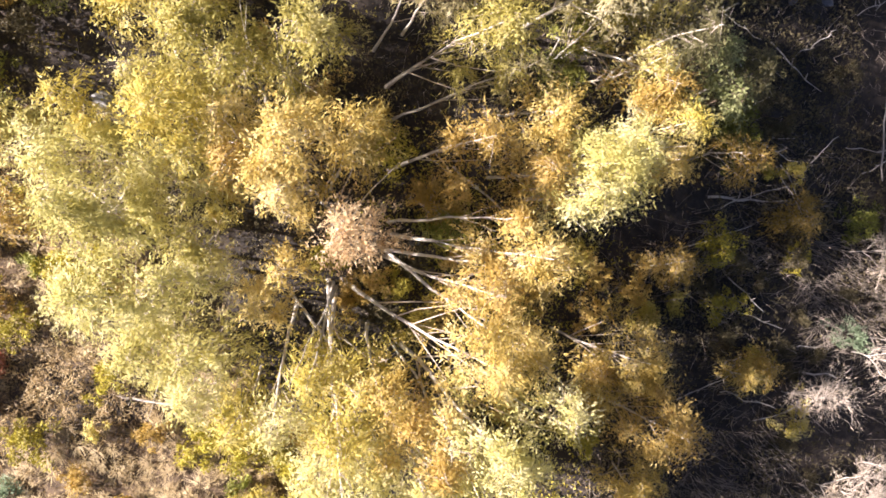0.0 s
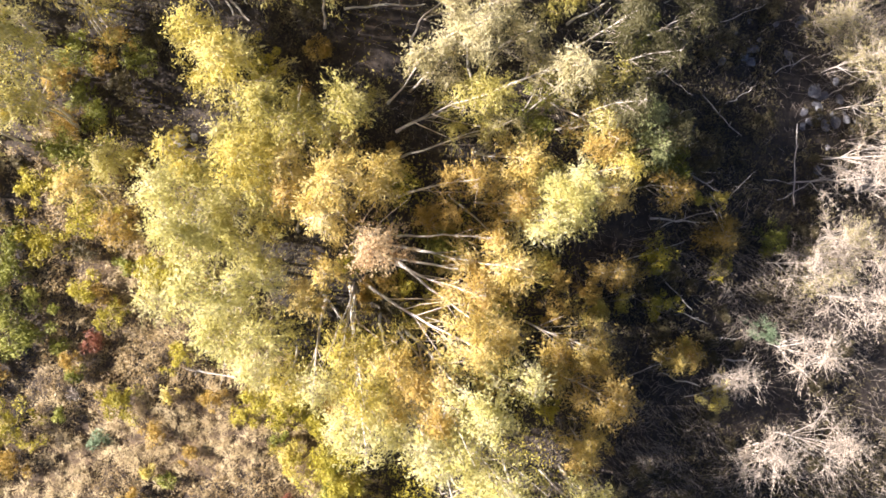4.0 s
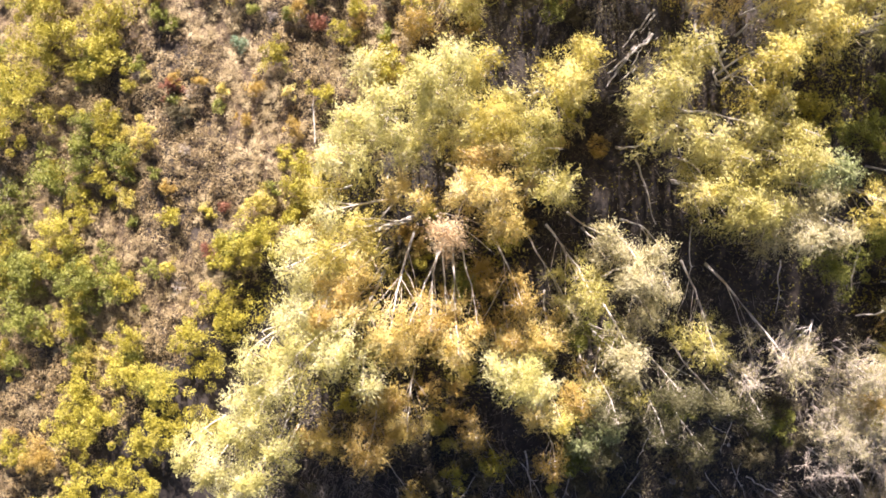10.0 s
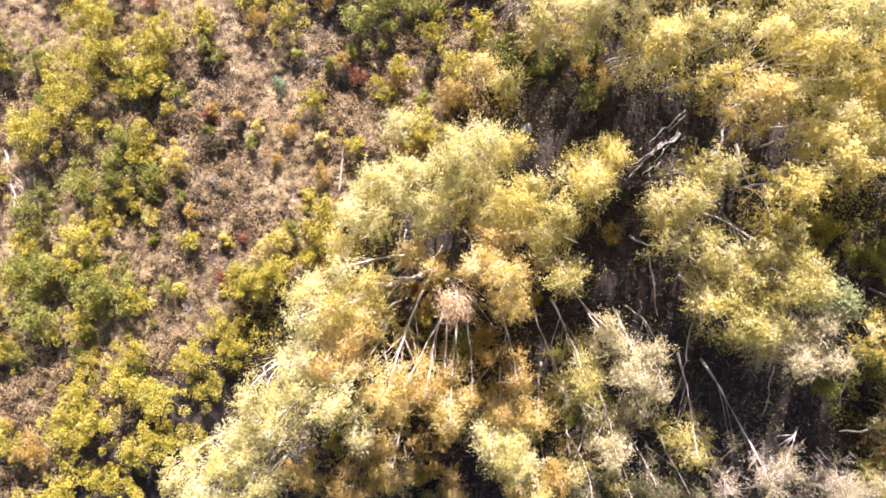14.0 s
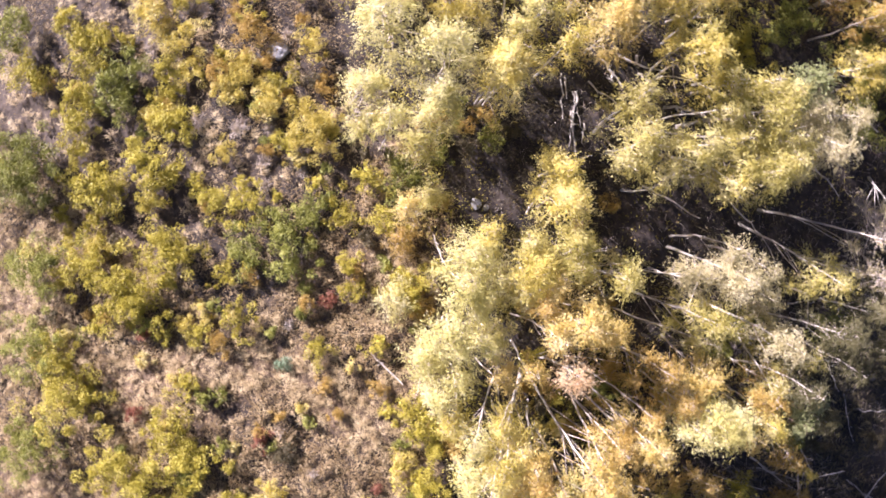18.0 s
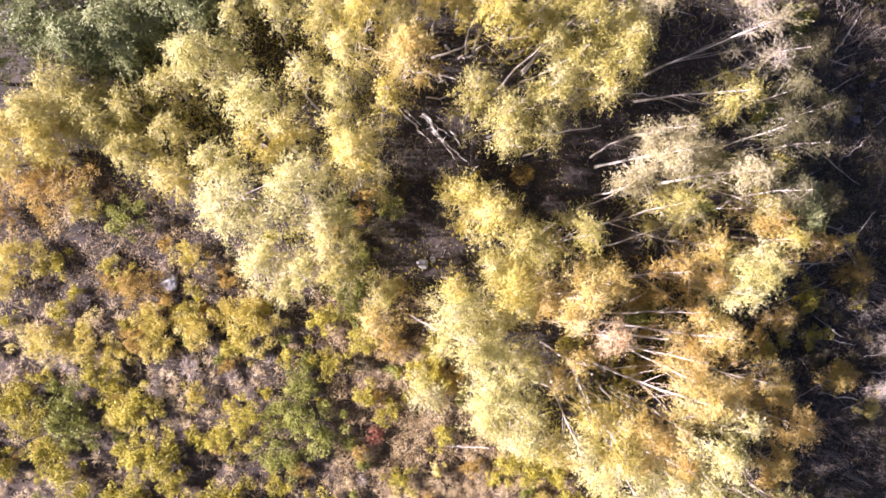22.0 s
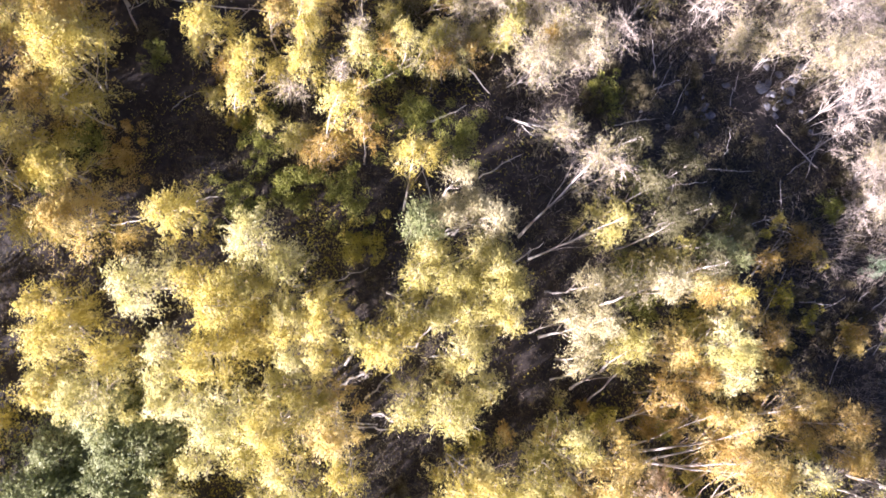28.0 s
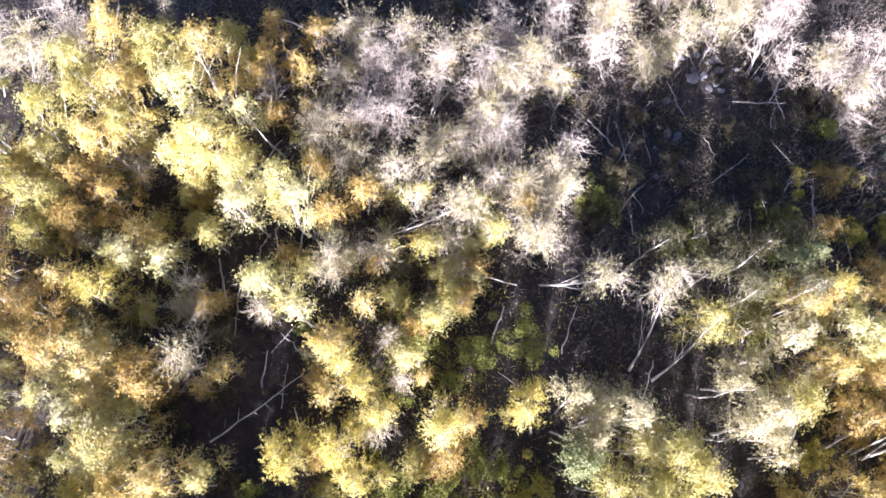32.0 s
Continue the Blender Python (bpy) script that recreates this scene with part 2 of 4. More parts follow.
def tree(kind, x, y, top, r, base=None):
    """A birch: bent stem from its base to its top, limbs, twigs, and leaves hanging along the twigs."""
    global tree_count
    tree_count += 1
    rng = np.random.default_rng(1000 + tree_count)
    ground = float(slope(x, y))
    h = max(top - ground, 2.2)
    leaning = base is not None
    if base is None:
        k = (0.75 if kind == "w" and x > 16 else 0.26 if x > -5 and y > -7 else 0.10) * h
        base = (x - k * rng.uniform(0.7, 1.3), y + 0.08 * h * rng.normal())
    gz = float(slope(*base)) - 0.15
    h = max(top - gz, 2.2)
    small = r < 1.0
    root = new("tree" if kind == "d" else "sapling" if small else "bare_birch" if kind == "w" else "birch_tree")
    root.location = (base[0], base[1], gz)
    words = LABEL[kind].replace("birch tree", "young birch") if small else LABEL[kind]
    where = " beside the stream bed" if x > 15 else " in a fan" if leaning else " beside the heath" if -13 < x < -7 and y < 5 else ""
    tagged(root, words.replace(" on the slope", "") + where if where else words, "sapling" if small else "tree", "saplings of the wood" if small else "trees of the wood")
    foot, tip = np.zeros(3), np.array([x - base[0], y - base[1], h])
    s = np.linspace(0, 1, 9)[:, None]
    bend = np.clip(np.array([rng.normal(), rng.normal(), 0]), -1, 1) * h * (0.02 if leaning else 0.04)
    lean = tip - foot
    stem = foot + s * lean + np.sin(s * np.pi) * (bend + np.array([-0.05, 0, 0.10]) * (0.4 if leaning else 1.0) * np.linalg.norm(lean[:2])) + rng.normal(size=(9, 3)) * 0.03 * (s > 0) * (s < 1)
    rad = (1.3 if leaning else 0.7 if kind == "w" and x > 16 else 1.0) * (0.022 + 0.0058 * h) * (1 - 0.86 * s[:, 0]) * (1 + 0.35 * np.exp(-s[:, 0] * 14))
    v, f = tubes(stem[None], rad[None], 8)
    trunk = part("trunk", mesh_of("trunk", v, f, STEM if kind == "d" else BARK, True), root, "" if kind == "d" else "white birch trunk with dark marks")
    for k in range((1 if r > 2 else 0) if leaning else int(rng.integers(1, 3)) if r > 1.4 else 0):
        off = np.array([rng.normal() * 0.5 * r, rng.normal() * 0.5 * r, -rng.uniform(0.4, 2.2)])
        v, f = tubes((stem + off * s ** 1.3 + rng.normal(size=3) * (0.2, 0.2, 0))[None], rad[None] * rng.uniform(0.45, 0.8), 6)
        part("trunk", mesh_of("trunk", v, f, STEM if kind == "d" else BARK, True), root)
    # limbs climb from the stem to the tufts that make up the crown, the lower ones wider
    bare = kind == "w"
    n = int(4 + 4.5 * r) if bare else int((5 + 6.5 * r) * (1.4 if kind == "d" else 1))
    deep = min((1.2 if kind == "d" else 2.0 if bare else 1.7 if leaning else 2.5) * r + 0.5, 0.66 * h)
    t = ((np.arange(n) + rng.uniform(0.1, 0.9, n)) / n) ** (0.8 if kind == "d" else 0.95)
    ang = np.arange(n) * 2.4 + rng.normal(size=n) * 0.45
    out = r * (0.84 * t ** 0.7) * rng.uniform(0.6, 1.15, n)
    follow = 0.4 if leaning else 0.7 if bare and x > 16 else 0.25
    end = np.stack([tip[0] - follow * lean[0] / h * deep * t + np.cos(ang) * out, tip[1] - follow * lean[1] / h * deep * t + np.sin(ang) * out, h - deep * t ** 1.25 + rng.normal(size=n) * 0.10 * r], 1)
    end[0] = tip
    q = np.clip((end[:, 2] - (0.8 + 1.3 * out if bare else 0.5 + 0.75 * out)) / h, 0.22, 0.96)
    start = np.stack([np.interp(q, s[:, 0], stem[:, k]) for k in range(3)], 1)
    u = np.linspace(0, 1, 5)
    limb = start[:, None] + (end - start)[:, None] * np.stack([u ** 0.85, u ** 0.85, u ** 1.15], 1)[None]
    limb[:, 1:4] += np.cumsum(rng.normal(size=(n, 3, 3)), axis=1) * (0.07 if bare else 0.04) * r ** 0.5
    lrad = (0.012 + 0.010 * out if bare else 0.012 + 0.011 * out)[:, None] * (1 - 0.8 * u)
    wood = STEM if kind == "d" else TWIG
    big = np.argsort(-out)[:4 if r > 1.4 else 2]
    for i in big:
        v, f = tubes(limb[i:i + 1], lrad[i:i + 1], 5)
        part("limb", mesh_of("limb", v, f, BARK if bare else wood, True), trunk)
    rest = np.setdiff1d(np.arange(n), big)
    v1, f1 = tubes(limb[rest, ::2], lrad[rest, ::2], 3)
    f1 = np.concatenate([f1[:, :3], f1[:, [0, 2, 3]]])
    # twigs spread from each tuft all round, and hang over at their ends
    m = 18
    pick = np.repeat(np.arange(n), m)
    w = rng.uniform(0.62, 1.0, n * m)
    a0 = limb[pick, 3] + (limb[pick, 4] - limb[pick, 3]) * ((w - 0.62) / 0.38)[:, None]
    way = rng.uniform(0, 2 * np.pi, n * m)
    outward = np.column_stack([np.cos(ang), np.sin(ang), 0 * ang])[pick] * (0.75 * out / r)[pick][:, None]
    flat = unit(np.column_stack([np.cos(way), np.sin(way), 0 * way]) + outward)
    size = (0.36 + 0.31 * r ** 0.8) * rng.uniform(0.4, 1.3, n * m) * (1.3 if bare else 1.0)
    up = rng.uniform(0.3, 1.1, n * m) if bare else rng.uniform(-0.2, 0.9, n * m)
    hang = 0.25 if bare else 0.9
    def spray(i, z):
        """Where the twigs i are at z of their length, and which way they go there."""
        p = a0[i] + size[i][:, None] * (flat[i] * z[:, None] + np.column_stack([0 * z, 0 * z, up[i] * z - hang * z * z]))
        return p, unit(flat[i] + np.column_stack([0 * z, 0 * z, up[i] - 2 * hang * z]))
    every = np.arange(n * m) if bare else np.arange(0, n * m, 3)
    p0, p1 = a0[every], spray(every, np.ones(len(every)))[0]
    thick = np.full(len(every), 0.012 if bare else 0.009)
    if bare:
        kid = np.repeat(every, 2)
        b0, to = spray(kid, rng.uniform(0.25, 0.9, len(kid)))
        p0, p1 = np.vstack([p0, b0]), np.vstack([p1, b0 + unit(to + rng.normal(size=to.shape) * 0.45) * (size[kid] * rng.uniform(0.3, 0.6, len(kid)))[:, None]])
        thick = np.concatenate([thick, np.full(len(kid), 0.008)])
    v2, f2 = spikes(p0, p1, thick)
    tagged(part("twig_mass", mesh_of("twig_mass", np.vstack([v1, v2]), np.vstack([f1, f2 + len(v1)]), wood, True), root), kind="stuff")
    # leaves along the twigs
    faded = bare and (x < 15 or rng.uniform() < 0.4)
    total = int((LEAFY * r * r + 260) * (0.46 if faded else FULL[kind]))
    load = rng.lognormal(0, 0.7, n)
    j = rng.choice(n, total, p=load / load.sum()) * m + rng.integers(0, m, total)
    at, to = spray(j, rng.uniform(0.05, 1.1, total) ** 0.9)
    at = at + rng.normal(size=(total, 3)) * (0.045 + 0.02 * r)
    heart = tip - np.array([0.12 * lean[0], 0.12 * lean[1], 0.75 * deep])
    face = 1.0 * unit(at - heart) + 0.5 * flat[j] + (0, 0, 0.55)
    v, f = blades(rng, at, to, face, 0.11 if kind in "dw" else 0.125, 0.036 if kind == "d" else 0.020 if bare else 0.0225, 0.42)
    part("crown", mesh_of("crown", v, f, LEAF["v" if faded or kind == "f" else "q" if kind == "n" else kind]), root)
    return root


SHRUB = {
    "y": ("s", "low shrub with yellow-green leaves in the heath"), "g": ("y", "low shrub with golden yellow leaves in the heath"),
    "o": ("o", "low shrub with rusty olive leaves"), "n": ("n", "bushy shrub with dull green leaves"),
    "t": ("t", "small bush with blue-green leaves"), "r": ("red", "small bush with dark red leaves"), "t2": ("n", "broad shrub with fresh green leaves"),
    "b": ("b", "low shrub with dull brown withered leaves"),
}
shrub_count = 0


def shrub(kind, x, y, r, pool=None):
    """A low bush of several uneven mounds of leaves on short stems."""
    global shrub_count
    shrub_count += 1
    rng = np.random.default_rng(5000 + shrub_count)
    leaf, label = SHRUB[kind]
    r = 1.2 * r
    if pool is None:
        root = new("shrub")
        root.location = (x, y, float(slope(x, y)) - 0.05)
        tagged(root, label, "shrub", "shrubs of the heath")
    k = int(8 + 12 * r)
    c = rng.normal(size=(k, 2)) * r * 0.40
    hh = (0.5 + 0.95 * r) * rng.uniform(0.55, 1.1, k) * np.exp(-0.4 * (c ** 2).sum(1) / (r * r))
    cr = r ** 0.6 * rng.uniform(0.17, 0.36, k)
    u = np.linspace(0, 1, 4)
    stem = np.zeros((k, 4, 3))
    stem[:, :, :2] = c[:, None] * u[None, :, None] ** 0.8
    stem[:, :, 2] = (hh * 0.9)[:, None] * u
    for i in range(3 if pool is None else 0):
        v, f = tubes(stem[i:i + 1], np.full((1, 1), 0.02) * (1.2 - 0.8 * u), 5)
        part("stem", mesh_of("stem", v, f, STEM), root)
    total = int(1150 * r * r + 320)
    j = rng.integers(0, k, total)
    ball = unit(rng.normal(size=(total, 3))) * rng.uniform(0.0, 1.0, (total, 1)) ** 0.25
    ball[:, 2] = np.abs(ball[:, 2]) * 1.0 - 0.25
    at = np.column_stack([c[j], hh[j] * 0.75]) + ball * np.column_stack([cr[j], cr[j], np.minimum(cr[j], hh[j] * 0.6)]) + rng.normal(size=(total, 3)) * 0.03
    at[:, 2] = np.maximum(at[:, 2], 0.05)
    v, f = blades(rng, at, ball + (0, 0, 0.25) + 0.4 * rng.normal(size=ball.shape), ball + (0, 0, 0.7), 0.085, 0.028, 0.45)
    if pool is None:
        part("foliage", mesh_of("foliage", v, f, LEAF[leaf]), root)
    else:
        pool.setdefault(leaf, []).append(v + (x, y, float(slope(x, y)) - 0.05))


def thicket(pool, name, label):
    """Countless small bushes, joined by their kind of leaf."""
    for leaf, lots in pool.items():
        v = np.vstack(lots)
        tagged(new(name, mesh_of(name, v, np.arange(len(v)).reshape(-1, 3), LEAF[leaf])), label % TONE[leaf], "bushes", "", "stuff")


TONE = {"s": "olive yellow", "y": "golden yellow", "o": "rusty olive", "n": "dull green", "b": "dull brown", "red": "dark red"}


def rock(x, y, r, flat=0.6, label="grey stone half sunk in the ground", mat=STONE):
    rng = np.random.default_rng(int(abs(x * 31 + y * 17) * 10))
    bm = bmesh.new()
    bmesh.ops.create_icosphere(bm, subdivisions=3, radius=1.0)
    cut = unit(rng.normal(size=(7, 3)))
    for v in bm.verts:
        p = np.array(v.co)
        d = min([1.0] + [0.72 / max(float(p @ c), 0.01) for c in cut])
        v.co = Vector(p * d * (1 + 0.05 * noise.noise(Vector(p * 2.5) + Vector((x, y, 0)))))
        v.co = Vector((v.co.x * r, v.co.y * r * 0.75, v.co.z * r * flat))
    me = bpy.data.meshes.new("rock")
    bm.to_mesh(me); bm.free()
    me.materials.append(mat)
    ob = new("rock", me)
    ob.matrix_basis = pose(x, y, float(slope(x, y)) + 0.15 * r, 0, 0, float(rng.uniform(0, 360)))
    tagged(ob, label, "rock", "stones of the stream bed")


def log(x, y, turn, length, r=0.09, lift=0.25):
    """A fallen, bleached birch stem with a few stubs."""
    rng = np.random.default_rng(int(abs(x * 13 + y * 29) * 10))
    s = np.linspace(-0.5, 0.5, 8)
    line = np.stack([np.cos(radians(turn)) * s * length, np.sin(radians(turn)) * s * length, 0 * s], 1) + rng.normal(size=(8, 3)) * 0.05
    line[:, 2] = slope(x + line[:, 0], y + line[:, 1]) - float(slope(x, y)) + lift * (s + 0.5) + r * 0.6
    rad = r * (1.0 - 0.6 * (s + 0.5))
    k = rng.integers(2, 6, 4)
    stub = line[k][:, None] + (rng.normal(size=(4, 1, 3)) * 0.25 + (0, 0, 0.3)) * np.linspace(0, 1, 3)[None, :, None] * length * 0.22
    v1, f1 = tubes(line[None], rad[None], 7)
    v2, f2 = tubes(stub, np.full((4, 1), 0.025) * np.array([1, 0.7, 0.3]), 4)
    ob = new("log", mesh_of("log", np.vstack([v1, v2]), np.vstack([f1, f2 + len(v1)]), BARK, True))
    ob.location = (x, y, float(slope(x, y)))
    tagged(ob, "fallen bleached birch stem lying on the ground", "log", "fallen stems")


def dead_bush(x, y, r):
    """A low tangle of bleached bare twigs."""
    rng = np.random.default_rng(int(abs(x * 7 + y * 41) * 10))
    root = new("dead_bush")
    root.location = (x, y, float(slope(x, y)) - 0.03)
    tagged(root, "dead bush of bleached grey bare twigs", "bush", "dead bushes")
    n = int(70 + 90 * r)
    a, reach = rng.uniform(0, 2 * np.pi, n), r * rng.uniform(0.3, 1.1, n)
    u = np.linspace(0, 1, 5)
    line = np.stack([np.cos(a)[:, None] * reach[:, None] * u, np.sin(a)[:, None] * reach[:, None] * u, (0.25 + 0.5 * r * rng.uniform(0.2, 1, n))[:, None] * np.sin(u * rng.uniform(1.2, 2.6, n)[:, None])], -1)
    line += np.cumsum(rng.normal(size=line.shape) * 0.06 * r, axis=1) * u[None, :, None]
    line[:, 4:] += rng.normal(size=(n, 1, 3)) * 0.1 * r
    for i in range(4):
        v, f = tubes(line[i:i + 1], 0.03 * (1.1 - 0.8 * u)[None], 5)
        part("stem", mesh_of("stem", v, f, TWIG, True), root)
    v, f = tubes(line[4:], np.full((n - 4, 1), 0.012) * (1.1 - 0.8 * u), 3)
    tagged(part("twig_mass", mesh_of("twig_mass", v, f, TWIG), root), kind="stuff")


# ---- ground ----
def axis(lo, hi, step, far):
    inner = np.arange(lo, hi + step, step)
    out = np.array([5, 15, 40, 100, 250, 700, far])
    return np.concatenate([lo - out[::-1], inner, inner[-1] + out])


gx, gy = axis(-48, 40, 0.7, 2500.0), axis(-42, 66, 0.7, 2500.0)
X, Y = np.meshgrid(gx, gy)
verts = np.column_stack([X.ravel(), Y.ravel(), slope(X, Y).ravel()])
w = len(gx)
i = (np.arange(len(gy) - 1)[:, None] * w + np.arange(w - 1)[None]).ravel()
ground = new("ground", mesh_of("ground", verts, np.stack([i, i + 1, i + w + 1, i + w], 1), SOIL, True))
tagged(ground, "brown heath hillside above a stream, soil darkened for tree shade", "ground", "", "structure")


GRID = np.random.default_rng(77).uniform(0, 1, (256, 256))


def field(x, y, size, seed):
    """Smooth random values between 0 and 1, with lumps of about that size."""
    u, v = x / size + 91.7 * seed, y / size + 37.3 * seed
    i, j = np.floor(u).astype(int), np.floor(v).astype(int)
    a, b = u - i, v - j
    a, b = a * a * (3 - 2 * a), b * b * (3 - 2 * b)
    g = lambda p, q: GRID[p % 256, q % 256]
    return (g(i, j) * (1 - a) + g(i + 1, j) * a) * (1 - b) + (g(i, j + 1) * (1 - a) + g(i + 1, j + 1) * a) * b


def patchy(x, y, seed):
    """Patches some metres wide, between 0 and 1."""
    return np.clip(1.5 * (0.65 * field(x, y, 4.0, seed) + 0.35 * field(x, y, 1.6, seed + 1)) - 0.25, 0, 1)


def mound(x, y):
    """Tussocks about half a metre wide, between 0 and 1."""
    return np.clip(1.7 * (0.6 * field(x, y, 0.55, 3) + 0.4 * field(x, y, 1.1, 5)) - 0.35, 0, 1)


def carpet(name, label, category, mat, count, box, tall, size, lift, keep, seed, slim=1.0):
    """Short sprigs and blades growing in tussocks over the ground, in one mesh."""
    rng = np.random.default_rng(seed)
    x, y = rng.uniform(box[0], box[1], count), rng.uniform(box[2], box[3], count)
    top = mound(x, y)
    ok = rng.uniform(0, 1, count) < keep(x, y) * (0.4 + 0.6 * top)
    x, y, top = x[ok], y[ok], top[ok]
    z = slope(x, y) + tall * top * rng.uniform(0.55, 1.05, len(x))
    v, f = leaves(rng, np.column_stack([x, y, z]), size, lift, 0.0, slim)
    tagged(new(name, mesh_of(name, v, f, mat)), label, category, "", "stuff")


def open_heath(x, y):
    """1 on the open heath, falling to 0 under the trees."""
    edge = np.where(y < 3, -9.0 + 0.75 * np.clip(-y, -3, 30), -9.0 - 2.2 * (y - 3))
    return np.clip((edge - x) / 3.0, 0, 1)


def bare_floor(x, y):
    """1 where the floor under the trunks is bare and dark, else 0."""
    wide = np.clip(1.4 - np.hypot((x - 2.5) / 7.0, (y - 15.5) / 8.5), 0, 0.35) / 0.35
    gap = np.clip(1.3 - np.hypot((x + 9.8) / 1.8, (y - 15.0) / 4.2), 0, 0.35) / 0.35
    glade = np.clip(1.3 - np.hypot((x + 11.6) / 1.6, (y - 7.0) / 3.4), 0, 0.35) / 0.35
    return np.maximum(np.maximum(wide, gap), 0.4 * glade)


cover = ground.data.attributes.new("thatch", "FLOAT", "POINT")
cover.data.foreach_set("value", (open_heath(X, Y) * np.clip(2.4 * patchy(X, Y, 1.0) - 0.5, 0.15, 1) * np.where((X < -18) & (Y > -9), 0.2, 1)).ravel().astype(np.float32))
HEATH, WOOD = (-42, 12, -34, 13), (-34, 32, -14, 52)


def tussocks(count, blades, seed):
    """Tufts of long dry blades that fall outwards, in one mesh."""
    rng = np.random.default_rng(seed)
    x, y = rng.uniform(HEATH[0], HEATH[1], count), rng.uniform(HEATH[2], HEATH[3], count)
    keep = open_heath(x, y) * np.clip(2.4 * patchy(x, y, 1.0) - 0.6, 0.1, 1) * np.where((x < -18) & (y > -9), 0.3, 1)
    ok = rng.uniform(0, 1, count) < keep
    x, y = np.repeat(x[ok], blades), np.repeat(y[ok], blades)
    n = len(x)
    big = np.repeat(rng.uniform(0.6, 1.3, ok.sum()), blades)
    a, reach = rng.uniform(0, 2 * np.pi, n), big * rng.uniform(0.12, 0.5, n)
    sway = 2 * np.pi * field(x, y, 3.0, 9)
    dx, dy = np.cos(a) * reach + 0.16 * np.cos(sway) * big, np.sin(a) * reach + 0.16 * np.sin(sway) * big
    z = slope(x, y)
    foot = np.column_stack([x + 0.25 * dx, y + 0.25 * dy, z + big * 0.26])
    tip = np.column_stack([x + dx, y + dy, z + big * rng.uniform(0.08, 0.34, n)])
    side = unit(np.column_stack([-dy, dx, 0 * dx])) * 0.012 * rng.uniform(0.7, 1.4, (n, 1))
    v = np.stack([foot - side, foot + side, tip], 1).reshape(-1, 3)
    tagged(new("dry_grass", mesh_of("dry_grass", v, np.arange(3 * n).reshape(n, 3), GRASS)), "dry straw-coloured grass in tussocks on the heath", "grass", "", "stuff")


tussocks(15000, 34, 11)
carpet("heather", "low brown heather covering the hillside", "heather", HEATHER, 1150000, HEATH, 0.45, 0.075, 1.5,
       lambda x, y: open_heath(x, y) * np.clip(1.25 - 1.5 * patchy(x, y, 1.0), 0.1, 1) * np.where((x < -18) & (y > -9), 0.4, 1), 12, 0.62)
carpet("undergrowth", "low tangled olive yellow growth under the trees", "undergrowth", LEAF["s"], 900000, WOOD, 0.9, 0.075, 0.9,
       lambda x, y: (1 - open_heath(x, y)) * (1 - 0.9 * bare_floor(x, y)) * 1.1 * np.clip(2.6 * patchy(x, y, 4.0) - 0.9, 0, 1) * np.clip((9 - x) / 4, 0, 1) * np.clip((36 - y) / 8, 0, 1), 14)
carpet("bracken", "withered brown bracken under the trees", "bracken", LEAF["b"], 800000, WOOD, 0.7, 0.075, 0.9,
       lambda x, y: (1 - open_heath(x, y)) * (1 - 0.5 * bare_floor(x, y)) * np.clip(1.6 - 2.6 * patchy(x, y, 4.0), 0, 1) * np.clip((13 - x) / 5, 0.1, 1) * np.clip((x + 24) / 3, 0.1, 1) * np.clip((38 - y) / 6, 0, 1), 15)
carpet("dead_grass", "dull dead grass lying along the stream bed", "grass", LEAF["b"], 300000, (6, 34, -16, 46), 0.5, 0.10, 0.9,
       lambda x, y: (1 - bare_floor(x, y)) * np.clip((x - 6) / 4, 0, 1) * np.clip(1.4 * patchy(x, y, 8.0) - 0.3, 0.05, 1), 16)
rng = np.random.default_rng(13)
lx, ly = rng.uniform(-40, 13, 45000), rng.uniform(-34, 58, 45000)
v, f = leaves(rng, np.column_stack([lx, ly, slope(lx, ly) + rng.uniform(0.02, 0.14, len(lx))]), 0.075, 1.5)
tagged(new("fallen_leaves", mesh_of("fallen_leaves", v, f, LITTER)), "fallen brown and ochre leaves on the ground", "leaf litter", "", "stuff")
# dead twigs lying on the bare floor and in the gulley
tx, ty = rng.uniform(-14, 27, 12000), rng.uniform(-12, 50, 12000)
ok = rng.uniform(0, 1, 12000) < 0.9 * np.maximum(bare_floor(tx, ty), np.clip((tx - 9) / 4, 0.12, 0.5))
tx, ty = tx[ok], ty[ok]
a, reach = rng.uniform(0, 2 * np.pi, len(tx)), rng.uniform(0.12, 0.6, len(tx))
ends = np.stack([np.stack([tx, ty], 1), np.stack([tx + np.cos(a) * reach, ty + np.sin(a) * reach], 1)], 1)
line = np.concatenate([ends, (slope(ends[..., 0], ends[..., 1]) + rng.uniform(0.02, 0.16, ends.shape[:2]))[..., None]], -1)
v, f = tubes(line, np.full((len(tx), 2), 0.009) * (1.0, 0.5), 3)
tagged(new("fallen_twigs", mesh_of("fallen_twigs", v, f, TWIG)), "dry pale twigs strewn over the bare ground", "twigs", "", "stuff")


